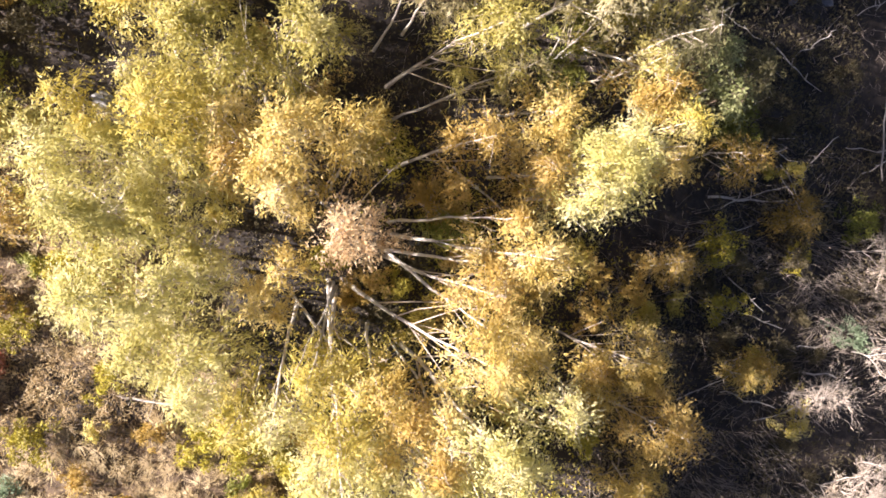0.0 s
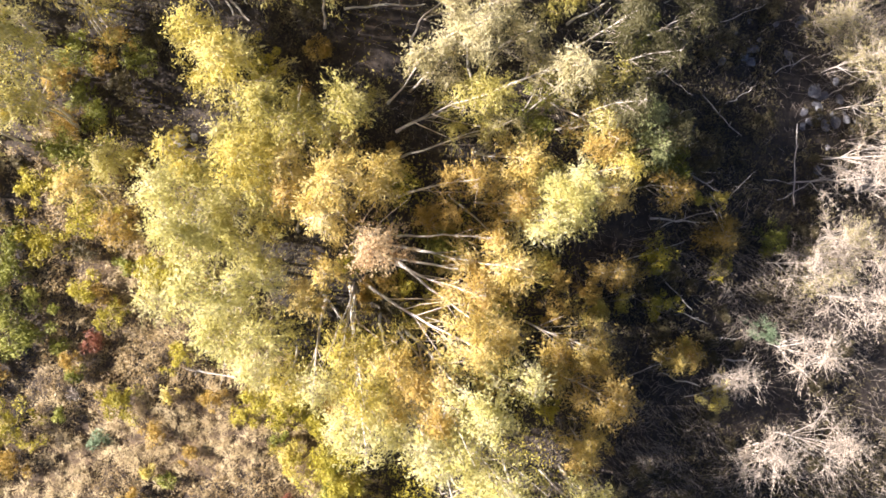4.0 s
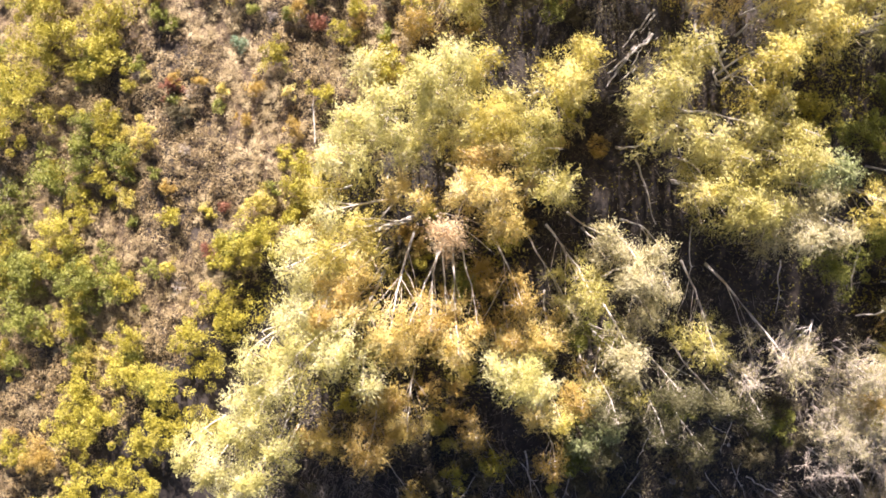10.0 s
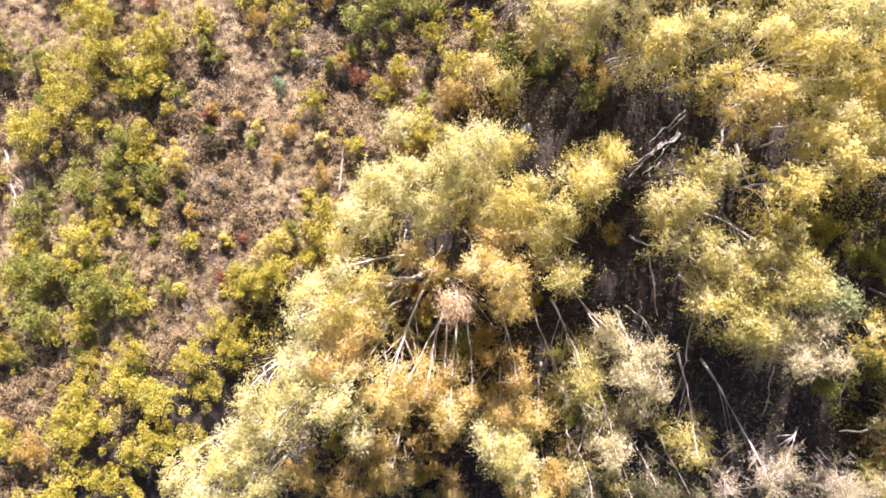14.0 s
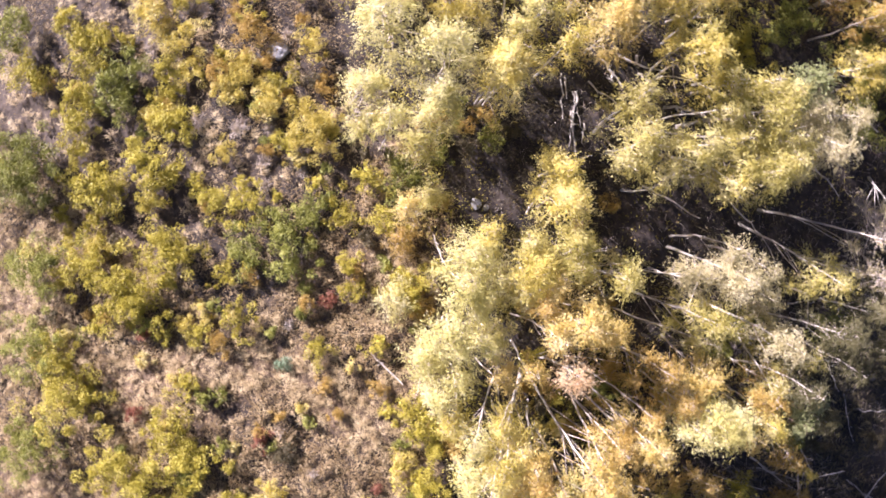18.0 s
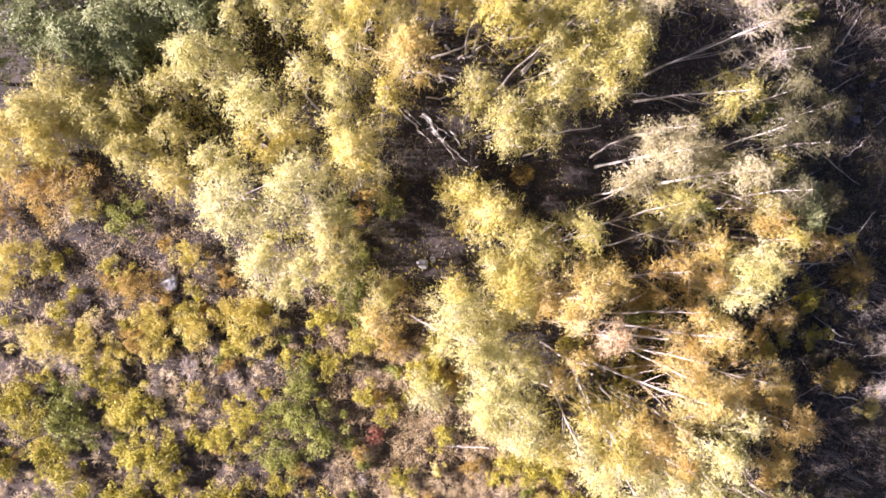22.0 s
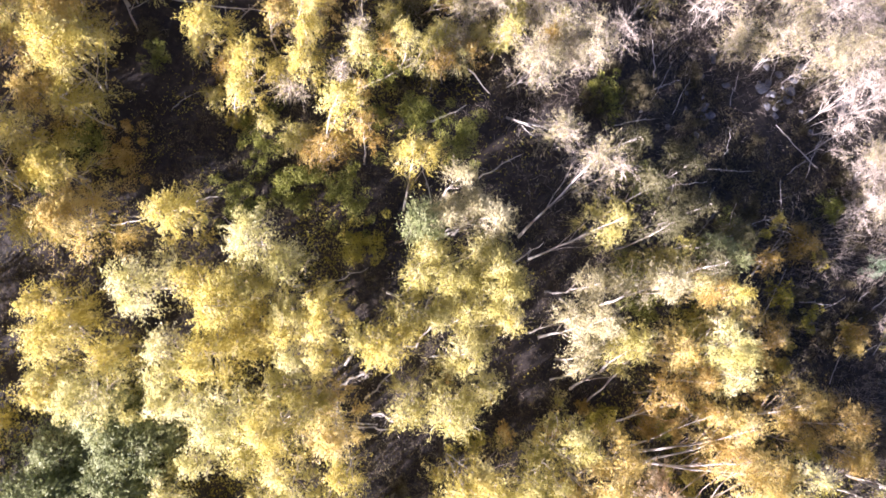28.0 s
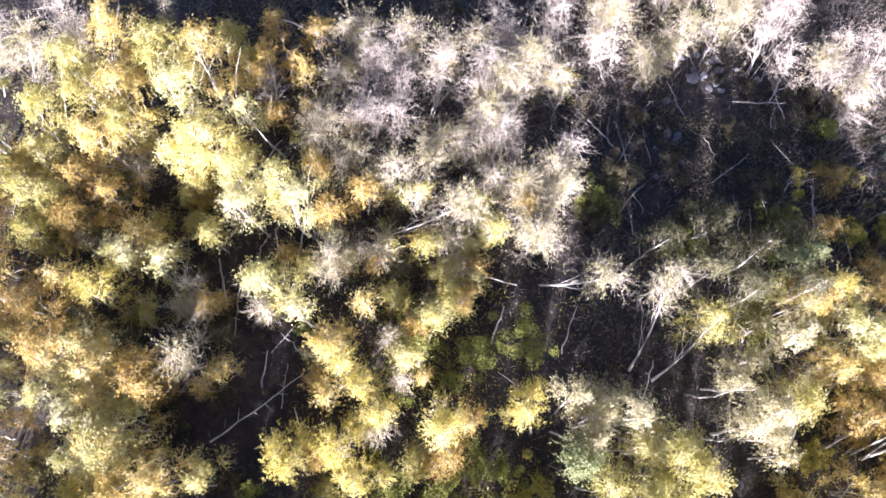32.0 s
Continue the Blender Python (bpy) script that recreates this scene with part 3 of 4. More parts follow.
def brushwood(count, seed):
    """Thin bare stems standing close together on the banks of the gulley, in one mesh."""
    rng = np.random.default_rng(seed)
    x, y = rng.uniform(4, 38, count), rng.uniform(-16, 48, count)
    bed = np.hypot((x - 18.5) / 6.0, (y - 11.5) / 6.5)
    keep = np.clip((x - 4) / 8, 0, 1) * np.clip(bed - 0.5, 0.15, 1) * np.clip(2.2 * patchy(x, y, 6.0) - 0.5, 0.05, 1)
    ok = rng.uniform(0, 1, count) < keep
    x, y = x[ok], y[ok]
    n = len(x)
    foot = np.column_stack([x, y, slope(x, y) - 0.03])
    clump = 2 * np.pi * field(x, y, 1.6, 12)
    way = np.column_stack([0.45 + 0.5 * np.cos(clump), 0.5 * np.sin(clump), np.full(n, 0.75)]) + rng.normal(size=(n, 3)) * 0.35
    way[:, 2] = np.abs(way[:, 2])
    tall = rng.uniform(0.5, 1.9, n)
    tip = foot + unit(way) * tall[:, None]
    kid = np.repeat(np.arange(n), 2)
    z = rng.uniform(0.3, 0.85, (2 * n, 1))
    fork = foot[kid] + (tip - foot)[kid] * z
    end = fork + unit(unit(way)[kid] + rng.normal(size=(2 * n, 3)) * 0.5) * (0.4 * tall[kid])[:, None]
    v, f = spikes(np.vstack([foot, fork]), np.vstack([tip, end]), np.concatenate([np.full(n, 0.017), np.full(2 * n, 0.010)]))
    tagged(new("brushwood", mesh_of("brushwood", v, f, BRUSH)), "thin pale bare stems of brushwood along the gulley", "brushwood", "", "stuff")


brushwood(34000, 21)
# ---- the clump of leaning birches ----
tree("y", -7.9, 7.7, 10.2, 1.9)
tree("l", -6.4, 6.3, 9.5, 2.0)
tree("l", -3.4, 6.4, 9.2, 2.0)
tree("y", -7.0, 4.1, 9.3, 2.2)
tree("g", -3.5, 3.4, 10.0, 1.8)
tree("g", -1.9, 4.0, 8.2, 1.6)
tree("r", -2.0, 1.2, 8.1, 1.5)
tree("g", 4.4, 5.4, 5.2, 1.7, (2.0, 6.3))
tree("o", 2.1, 4.2, 6.5, 1.6, (-1.6, 3.7))
tree("o", 8.2, 6.6, 4.5, 1.6, (5.4, 9.5))
tree("p", 6.0, 3.6, 6.5, 2.6)
tree("g", 4.0, 0.6, 6.6, 1.7, (-1.5, 1.3))
tree("o", 2.7, -0.6, 6.3, 1.5, (-1.6, 0.4))
tree("o", 9.7, 0.8, 1.3, 1.0)
tree("g", 9.0, -3.1, 1.8, 1.7, (5.3, -2.2))
tree("o", 9.9, -5.6, 2.5, 2.0, (7.6, -5.0))
tree("g", 2.7, -2.7, 7.7, 2.0, (-3.2, -0.6))
tree("p", 2.95, -5.3, 8.4, 2.6, (-1.0, -2.8))
tree("y", -1.9, -5.4, 6.9, 2.2, (-3.4, -1.2))
tree("p", -1.6, -7.4, 7.4, 2.0, (-3.7, -0.6))
tree("p", 4.3, -8.6, 7.3, 2.2, (1.2, -7.2))
tree("p", 7.8, -13.0, 6.2, 2.4)
tree("p", -8.5, -1.0, 9.5, 2.2)
tree("p", -8.6, -3.1, 6.3, 1.9)
tree("p", -9.2, 1.4, 9.8, 2.3)
tree("p", -10.1, 2.6, 9.0, 2.3)
tree("p", -12.1, -1.7, 3.4, 1.6)
tree("p", -8.2, 2.6, 6.7, 1.6)
tree("y", -9.0, 8.7, 10.1, 1.9)
tree("l", 2.7, 7.9, 6.4, 1.9, (-1.9, 6.9))
tree("f", 2.0, 10.3, 8.0, 1.9, (-1.2, 10.6))
tree("f", 6.2, 9.1, 7.1, 1.6, (2.8, 9.4))
tree("l", 6.3, 9.7, 3.9, 1.6)
tree("l", 6.4, 13.4, 6.4, 1.7, (1.5, 14.5))
tree("w", 7.5, 16.8, 7.2, 1.3, (1.9, 15.9))
tree("g", 4.6, 0.3, 6.0, 1.2, (-1.8, 0.6))
tree("g", 4.0, -2.6, 6.6, 1.4, (-1.8, 0.8))
tree("p", -4.0, -5.3, 6.8, 1.3, (-4.8, -1.6))
tree("g", -0.6, -4.2, 6.8, 1.2, (-2.1, -1.9))
tree("f", 3.6, 7.2, 4.2, 0.9, (-1.7, 5.6))
tree("o", 3.4, 1.9, 5.0, 0.9, (-1.6, 1.7))
tree("y", -3.2, -3.7, 6.0, 1.0, (-3.5, -0.7))
# ---- the wood on the upper slope ----
tree("l", -7.0, 12.3, 10.8, 2.0)
tree("l", -8.4, 14.0, 10.7, 1.5)
tree("y", -14.2, 10.9, 11.6, 2.3)
tree("g", -11.5, 15.4, 12.2, 1.9)
tree("l", -4.4, 13.9, 9.7, 2.0)
tree("l", -2.6, 17.1, 10.7, 2.2)
tree("l", -1.1, 14.8, 10.0, 2.0)
tree("l", -0.5, 16.0, 9.8, 1.8)
tree("f", 0.9, 17.8, 9.4, 1.8)
tree("f", 0.5, 19.0, 7.6, 1.6)
tree("y", -7.0, 16.8, 11.9, 1.7)
tree("p", -21.6, 16.2, 11.1, 2.3)
tree("p", -18.8, 13.6, 12.0, 2.2)
tree("p", -19.8, 8.9, 13.4, 2.6)
tree("p", -19.3, 6.0, 10.3, 2.2)
tree("p", -17.1, 9.0, 13.5, 2.3)
tree("y", -12.2, 21.5, 9.8, 2.2)
tree("y", -13.2, 17.8, 13.0, 2.2)
tree("p", -14.9, 19.4, 13.0, 2.2)
tree("p", -19.0, 24.2, 12.2, 2.4)
tree("d", -20.4, 21.6, 9.6, 2.6)
tree("d", -23.9, 19.5, 9.9, 3.0)
tree("d", -25.0, 22.5, 10.0, 3.0)
tree("l", -27.6, 14.3, 9.4, 2.3)
tree("y", -10.6, 28.4, 10.8, 1.9)
tree("p", -13.5, 26.5, 12.7, 2.1)
tree("p", -8.3, 24.6, 12.3, 2.0)
tree("y", -11.4, 23.4, 12.6, 2.0)
tree("y", -13.7, 21.7, 12.5, 2.0)
tree("g", -14.3, 31.2, 11.4, 2.5)
tree("y", -18.1, 27.3, 12.0, 2.4)
# ---- the far end of the wood ----
tree("y", -9.3, 37.5, 11.8, 2.8)
tree("y", -2.9, 32.5, 7.6, 1.7)
tree("y", -3.5, 34.7, 8.9, 1.8)
tree("y", -0.8, 27.4, 9.4, 1.6)
tree("o", -3.0, 26.7, 6.8, 1.5)
tree("y", 0.4, 23.4, 7.8, 1.5, (-2.3, 21.7))
tree("g", 2.2, 33.7, 7.6, 1.5)
tree("p", 9.6, 36.4, 6.8, 1.6)
tree("p", 11.0, 40.3, 4.8, 1.9)
tree("y", 12.2, 42.2, 7.0, 2.4)
tree("g", 6.7, 45.0, 4.8, 1.8)
tree("g", 9.3, 52.9, 3.0, 2.2)
tree("p", -0.5, 48.0, 6.0, 2.2)
tree("p", -3.7, 43.4, 10.2, 2.2)
tree("w", 0.7, 41.2, 7.1, 1.6)
tree("w", 7.7, 18.5, 4.7, 1.5, (6.4, 22.0))
tree("w", 12.4, 23.8, 2.0, 1.9)
tree("w", 10.7, 27.0, 3.8, 1.8, (8.0, 32.0))
tree("w", 15.7, 32.4, 1.6, 1.9)
tree("w", 14.8, 36.3, 1.6, 1.8)
tree("w", 15.9, 26.4, -0.6, 2.0)
tree("o", 18.0, 42.3, -2.0, 2.0)
# ---- bare trees along the stream ----
tree("w", 22.5, 25.4, -2.1, 2.3)
tree("w", 23.7, 19.5, -4.0, 2.0)
tree("w", 23.4, 16.0, -4.0, 2.0)
tree("w", 25.0, 3.6, -3.8, 1.5)
tree("w", 23.8, 2.9, -4.0, 2.0)
tree("w", 21.9, 2.0, -3.2, 1.3)
tree("w", 22.8, -3.2, -2.6, 1.9)
tree("w", 18.2, -4.6, -2.2, 1.4)
tree("w", 20.0, -9.0, -1.8, 2.2)
tree("w", 24.5, -8.0, -2.5, 2.3)
tree("w", 26.5, 0.0, -3.5, 2.3)
# ---- green trees at the upper edge ----
tree("d", -27.4, 17.7, 9.2, 1.9)
tree("d", -25.0, 17.8, 9.2, 1.9)
tree("d", -22.1, 18.9, 9.2, 1.9)
tree("d", -19.4, 21.1, 9.2, 1.9)
tree("d", -22.2, 20.9, 9.2, 1.9)
tree("d", -24.9, 21.6, 9.2, 1.9)
tree("d", -23.0, 23.7, 9.2, 1.9)
tree("d", -20.4, 23.3, 9.2, 1.9)
tree("l", -23.7, 15.2, 9.2, 1.6)
for x, y in ((-32.5, 17.0), (-33.5, 20.5), (-31.0, 22.5), (-28.0, 25.0), (-31.5, 26.5), (-25.5, 27.0), (-24.0, 30.0), (-28.0, 29.5)):
    tree("d" if y < 24 else "y", x, y, float(slope(x, y)) + 5.8, 2.2)
# ---- yellow trees past the far end ----
tree("l", 15.5, 49.9, 5.4, 2.0)
tree("g", 14.6, 47.4, 5.4, 2.0)
tree("l", 17.1, 45.7, 5.4, 2.0)
tree("g", 17.4, 43.2, 5.4, 2.0)
tree("l", 12.9, 51.1, 5.4, 2.0)
tree("g", 11.8, 48.2, 5.4, 2.0)
tree("l", 8.0, 51.1, 5.4, 2.0)
tree("p", 15.1, 44.2, 5.4, 2.0)
tree("o", 6.9, 48.7, 5.4, 2.0)
tree("g", 17.9, 48.2, 5.4, 2.0)
tree("p", 9.0, -11.2, 6.2, 1.9)
tree("p", 10.2, -12.8, 5.4, 1.7)
tree("p", 6.4, -11.6, 6.6, 1.6)
tree("p", 7.6, -9.6, 6.0, 1.3)
for x, y, kind in ((4.5, 52.5, "g"), (1.5, 51.5, "o"), (-2.0, 50.5, "p"), (-5.5, 49.0, "g"), (-8.0, 47.5, "y"), (7.5, 56.0, "l"), (12.0, 56.5, "p"), (16.0, 55.0, "w"), (20.0, 53.0, "w"), (0.5, 55.0, "g"), (-4.0, 53.5, "y"), (-10.5, 52.5, "g"), (18.5, 57.0, "w"), (14.5, 58.0, "p"), (22.5, 55.5, "w"), (10.0, 58.5, "l")):
    tree(kind, x, y, float(slope(x, y)) + 6.2, 1.9)
# ---- dull olive trees above the stream ----
tree("n", 8.8, 8.0, 6.2, 1.3)
tree("n", 8.2, 11.6, 6.8, 1.3)
tree("n", 9.0, 13.6, 6.3, 1.3)
tree("n", 10.3, 15.8, 5.0, 1.3)
tree("n", 11.8, 12.9, 4.2, 1.4)
tree("n", 10.6, 10.6, 4.9, 1.3)
tree("n", 11.6, 7.6, 3.6, 1.3)
tree("o", 12.4, 4.9, 1.6, 1.1)
# ---- where the wood goes on uphill: trees mostly out of view ----
# added on the sunny side, tall enough to shade the floor in view
for x, y, kind in ((-15.5, 35.5, "y"), (-18.5, 37.0, "o"), (-14.0, 41.5, "y"), (-17.0, 43.0, "g"), (-11.5, 46.0, "y"), (-20.5, 32.5, "y"), (-9.0, 50.5, "g"), (-14.0, 47.5, "o"), (-16.5, 39.5, "g"), (-19.5, 40.5, "y"), (-20.0, 35.0, "g")):
    tree(kind, x, y, 15.2, 2.8)
# ---- more of the bare and yellow trees about the far end ----
tree("w", 22.6, 25.9, -1.6, 1.7)
tree("w", 26.0, 23.4, -2.8, 1.6)
tree("w", 26.2, 19.4, -2.8, 1.7)
tree("w", 31.2, 18.2, -4.8, 1.5)
tree("w", 29.0, 14.8, -3.8, 1.9)
tree("w", 33.6, 13.5, -5.6, 1.6)
tree("w", 32.8, 9.8, -5.1, 1.5)
tree("w", 28.8, 10.0, -3.5, 1.7)
tree("w", 34.4, 15.3, -6.0, 1.7)
tree("w", 37.5, 11.2, -7.1, 1.9)
tree("w", 28.2, 6.9, -3.3, 1.8)
tree("w", 20.3, 29.7, -0.7, 1.6)
tree("w", 19.2, 26.9, -0.3, 1.8)
tree("w", 18.7, 32.1, -0.2, 1.5)
tree("w", 24.6, 6.9, -2.6, 1.2)
tree("w", 28.7, 21.6, -3.9, 1.9)
tree("o", 0.6, 47.4, 8.9, 1.7)
tree("g", -3.4, 43.9, 10.0, 1.8)
tree("g", -4.9, 40.6, 10.4, 1.6)
tree("g", -7.7, 40.2, 11.1, 1.9)
tree("o", -0.4, 42.8, 9.1, 1.9)
tree("y", 3.7, 46.0, 7.8, 1.5)
tree("g", 0.0, 44.9, 9.0, 1.6)
tree("g", -5.6, 42.4, 10.6, 1.8)
tree("o", 2.5, 49.3, 8.2, 1.7)
tree("p", 5.5, 45.5, 6.1, 1.3)
tree("p", 5.4, 43.2, 6.2, 1.3)
# eight more tall trees uphill, mostly unseen, added to deepen that shade
tree("y", -22.0, 36.0, 15.6, 2.8)
tree("g", -23.0, 40.0, 15.6, 2.8)
tree("g", -21.0, 44.0, 15.6, 2.8)
tree("y", -24.5, 33.5, 15.6, 2.8)
tree("y", -17.5, 47.0, 15.6, 2.8)
tree("g", -26.0, 38.0, 15.6, 2.8)
tree("g", -22.5, 47.5, 15.6, 2.8)
tree("y", -13.5, 44.5, 15.6, 2.8)
tree("d", -29.2, 18.0, 11.0, 1.8)
tree("d", -27.5, 17.5, 10.8, 1.7)
tree("l", -28.7, 15.6, 10.4, 1.7)
tree("d", -29.1, 20.2, 11.3, 2.1)
tree("d", -25.7, 18.1, 10.7, 1.8)
tree("y", -30.3, 14.3, 9.6, 1.5)
tree("l", -28.2, 14.7, 9.5, 1.5)
tree("y", -29.8, 13.0, 9.3, 1.7)
tree("l", -27.1, 13.6, 9.2, 1.3)
tree("o", -10.6, 38.9, 10.6, 1.7)
tree("g", -11.7, 37.0, 10.7, 1.5)
tree("y", -13.4, 36.1, 11.1, 1.6)
tree("y", -13.3, 33.8, 10.9, 1.7)
tree("g", -8.7, 39.3, 10.1, 1.5)
tree("p", 6.7, 4.4, 6.3, 1.5)
tree("p", 5.5, 2.7, 6.4, 1.5)
tree("w", 33.6, 8.5, -5.4, 1.5)
tree("w", 33.3, 11.0, -5.4, 1.4)
tree("w", 31.3, 6.0, -4.4, 1.8)
tree("w", 29.8, 9.1, -3.9, 1.5)
tree("w", 30.3, 13.0, -4.2, 1.7)
tree("w", 34.9, 6.9, -5.8, 1.6)
tree("w", 30.1, 16.3, -4.2, 1.8)
tree("w", 26.4, 18.7, -2.9, 1.4)
tree("w", 25.4, 22.5, -2.6, 1.4)
tree("w", 24.3, 26.5, -2.2, 1.4)
tree("w", 27.4, 8.2, -3.0, 1.7)
tree("w", 20.9, 29.6, -1.0, 1.4)
tree("y", -7.7, 43.6, 9.8, 1.8)
tree("o", -9.0, 42.3, 10.1, 1.6)
tree("y", -10.0, 40.9, 10.3, 1.8)
tree("y", -8.7, 40.3, 9.9, 1.8)
tree("y", -6.1, 44.3, 9.4, 1.7)
tree("p", -2.4, 45.1, 9.8, 1.5)
tree("p", -2.9, 43.7, 9.9, 1.7)
tree("p", -4.3, 44.5, 10.3, 1.5)
tree("y", -31.5, 13.5, 10.0, 1.7)
tree("l", -29.8, 14.2, 10.4, 1.8)
tree("y", -33.1, 12.5, 8.0, 1.4)
tree("l", 9.1, 53.7, 5.5, 1.7)
tree("o", 7.1, 53.3, 5.3, 1.6)
tree("o", 21.0, 40.9, -1.3, 1.2)
tree("l", 19.7, 43.5, -0.9, 1.4)
tree("o", 20.6, 38.0, -1.1, 1.4)
tree("o", 18.4, 38.9, -0.2, 1.1)
tree("l", 18.3, 41.7, -0.3, 1.4)
tree("w", 21.7, 36.0, -1.5, 1.4)
# ---- smaller trees between them ----
tree("y", -10.7, 35.6, 10.3, 1.22)
tree("y", 0.3, 31.9, 7.2, 1.17)
tree("y", -1.0, 30.7, 7.4, 1.16)
tree("l", 2.2, 29.6, 6.9, 1.18)
tree("l", 4.2, 28.5, 6.2, 1.03)
tree("l", 8.3, 26.7, 1.2, 1.37)
tree("o", -0.8, 26.1, 7.7, 0.99)
tree("y", -4.3, 31.4, 8.0, 1.14)
tree("l", -6.0, 32.9, 5.6, 0.87)
tree("y", -15.8, 32.0, 11.3, 1.18)
tree("y", -17.5, 29.0, 11.7, 1.31)
tree("y", -21.1, 26.2, 10.6, 1.21)
tree("y", -17.4, 25.1, 10.9, 1.19)
tree("y", -11.9, 25.1, 11.4, 1.17)
tree("l", -10.1, 23.5, 11.2, 1.33)
tree("p", -8.3, 22.9, 10.8, 1.20)
tree("l", -9.7, 21.0, 10.6, 1.21)
tree("y", -8.2, 20.4, 10.7, 1.20)
tree("p", -14.8, 23.6, 11.6, 1.17)
tree("p", -17.3, 21.9, 9.9, 1.39)
tree("l", -12.2, 18.6, 11.5, 1.17)
tree("y", -9.8, 18.4, 10.9, 1.19)
tree("l", -11.8, 16.8, 11.4, 1.18)
tree("l", -3.6, 18.4, 9.9, 1.08)
tree("l", -5.2, 17.0, 10.3, 1.22)
tree("l", -4.3, 16.1, 9.9, 1.08)
tree("f", 0.8, 11.4, 7.4, 1.16)
tree("f", 2.9, 11.7, 6.6, 1.02)
tree("g", 8.6, 4.1, 4.4, 1.26)
tree("g", 13.9, -3.8, -1.9, 1.05)
tree("o", 16.2, 3.0, -2.2, 1.27)
tree("w", 9.8, 23.2, 3.3, 1.3)
tree("w", 13.8, 22.2, 1.4, 1.76)
tree("w", 25.4, 14.1, -3.2, 1.96)
tree("w", 26.7, 11.3, -2.8, 1.94)
tree("w", 30.7, 11.0, -4.4, 1.78)
tree("p", -20.3, 26.3, 10.7, 1.04)
tree("p", -15.9, 22.8, 11.2, 1.17)
tree("p", -16.2, 21.0, 11.0, 1.18)
tree("y", -10.5, 20.4, 10.5, 1.20)
tree("y", -8.9, 19.3, 10.8, 1.19)
tree("l", -15.2, 17.2, 12.1, 1.28)
tree("y", -14.4, 15.8, 11.8, 1.15)
tree("p", -17.9, 18.7, 9.8, 1.22)
tree("p", -20.2, 18.6, 9.1, 1.25)
tree("p", -20.1, 16.0, 10.0, 1.06)
tree("l", -16.4, 15.0, 11.7, 1.15)
tree("p", -14.9, 14.2, 11.5, 1.16)
tree("y", -17.6, 12.3, 11.5, 1.16)
tree("y", -18.8, 11.6, 11.8, 1.00)
tree("y", -12.6, 13.7, 11.2, 1.02)
tree("p", -16.5, 10.1, 11.9, 1.14)
tree("p", -16.0, 8.1, 11.6, 1.15)
tree("p", -20.9, 11.1, 11.7, 1.15)
tree("l", -15.8, 6.7, 11.0, 1.18)
tree("l", -15.6, 5.2, 10.5, 1.20)
tree("p", -17.4, 5.7, 10.6, 1.20)
tree("l", -14.1, 4.0, 5.3, 1.22)
tree("l", -25.7, 14.4, 9.4, 1.6)
tree("l", -23.9, 13.3, 8.9, 1.26)
tree("l", -25.9, 12.2, 8.9, 1.5)
tree("y", -24.2, 11.0, 9.2, 1.25)
tree("l", -7.7, 17.9, 10.9, 1.03)
tree("y", -1.7, 13.4, 9.0, 0.94)
tree("l", -5.0, 11.8, 9.3, 0.93)
tree("p", -6.8, -3.1, 6.8, 1.51)
tree("p", -7.2, -0.5, 7.8, 1.30)
tree("p", -6.8, -4.5, 6.5, 1.35)
tree("p", -2.8, -7.0, 6.4, 1.35)
tree("p", 1.2, -7.9, 7.1, 1.50)
tree("p", 5.9, -10.4, 6.1, 1.37)
tree("o", 4.1, 3.4, 5.5, 1.39)
tree("o", 0.2, -4.7, 6.7, 1.17)
tree("o", 1.2, -5.9, 7.3, 1.15)
tree("g", -5.7, 4.2, 8.4, 1.12)
tree("l", -8.1, 5.1, 8.5, 1.11)
tree("p", -6.7, 2.9, 7.8, 1.14)
tree("o", 10.7, 0.6, -0.8, 1.02)
tree("o", 14.7, -3.5, -2.1, 1.05)
tree("l", 7.7, 7.5, 4.7, 1.24)
tree("l", -14.9, 12.4, 11.4, 1.32)
tree("p", -10.7, 19.1, 10.8, 1.34)
tree("l", -3.0, 15.4, 9.5, 1.09)
tree("d", -1.8, 20.1, 8.8, 1.27)
tree("l", -0.5, 17.3, 8.8, 1.11)
tree("f", 0.4, 9.5, 7.0, 1.00)
tree("g", -4.4, 2.6, 8.4, 1.28)
tree("y", -1.6, -3.9, 6.2, 1.37)
tree("p", 0.6, -6.8, 7.0, 1.34)
tree("p", 2.3, -7.3, 7.4, 1.49)
tree("p", 2.9, -10.0, 7.1, 1.50)
tree("p", 4.8, -11.2, 6.3, 1.54)
tree("p", 7.4, -14.6, 5.4, 1.40)
tree("g", 6.9, -4.8, 1.6, 1.4)
tree("g", 8.8, -8.0, 1.2, 1.4)
tree("g", -14.3, 2.6, 7.7, 1.08)
tree("o", -13.9, 1.1, 4.3, 1.09)
tree("y", -10.1, 4.4, 8.5, 0.93)
tree("l", -6.7, 0.7, 7.7, 0.96)
tree("p", -6.2, -0.5, 7.2, 0.86)
tree("g", -4.7, -1.3, 6.8, 1.12)
tree("g", -3.8, -0.1, 7.5, 0.84)
tree("y", -5.5, -5.3, 6.3, 1.14)
tree("g", -0.6, -6.0, 6.0, 0.89)
tree("g", 1.1, -4.4, 7.1, 0.86)
tree("p", 5.0, -4.3, 6.5, 1.13)
tree("f", 4.0, 10.7, 5.9, 1.29)
tree("f", -0.5, 9.2, 7.1, 0.98)
tree("d", 10.7, 6.8, 3.6, 0.83)
tree("d", 9.9, 8.1, 4.3, 0.95)
tree("o", 0.2, 2.6, 2.9, 1.00)
tree("g", -3.8, 2.1, 8.3, 0.93)
tree("o", -5.5, 2.9, 8.1, 0.94)
tree("l", -5.5, 5.6, 8.7, 0.81)
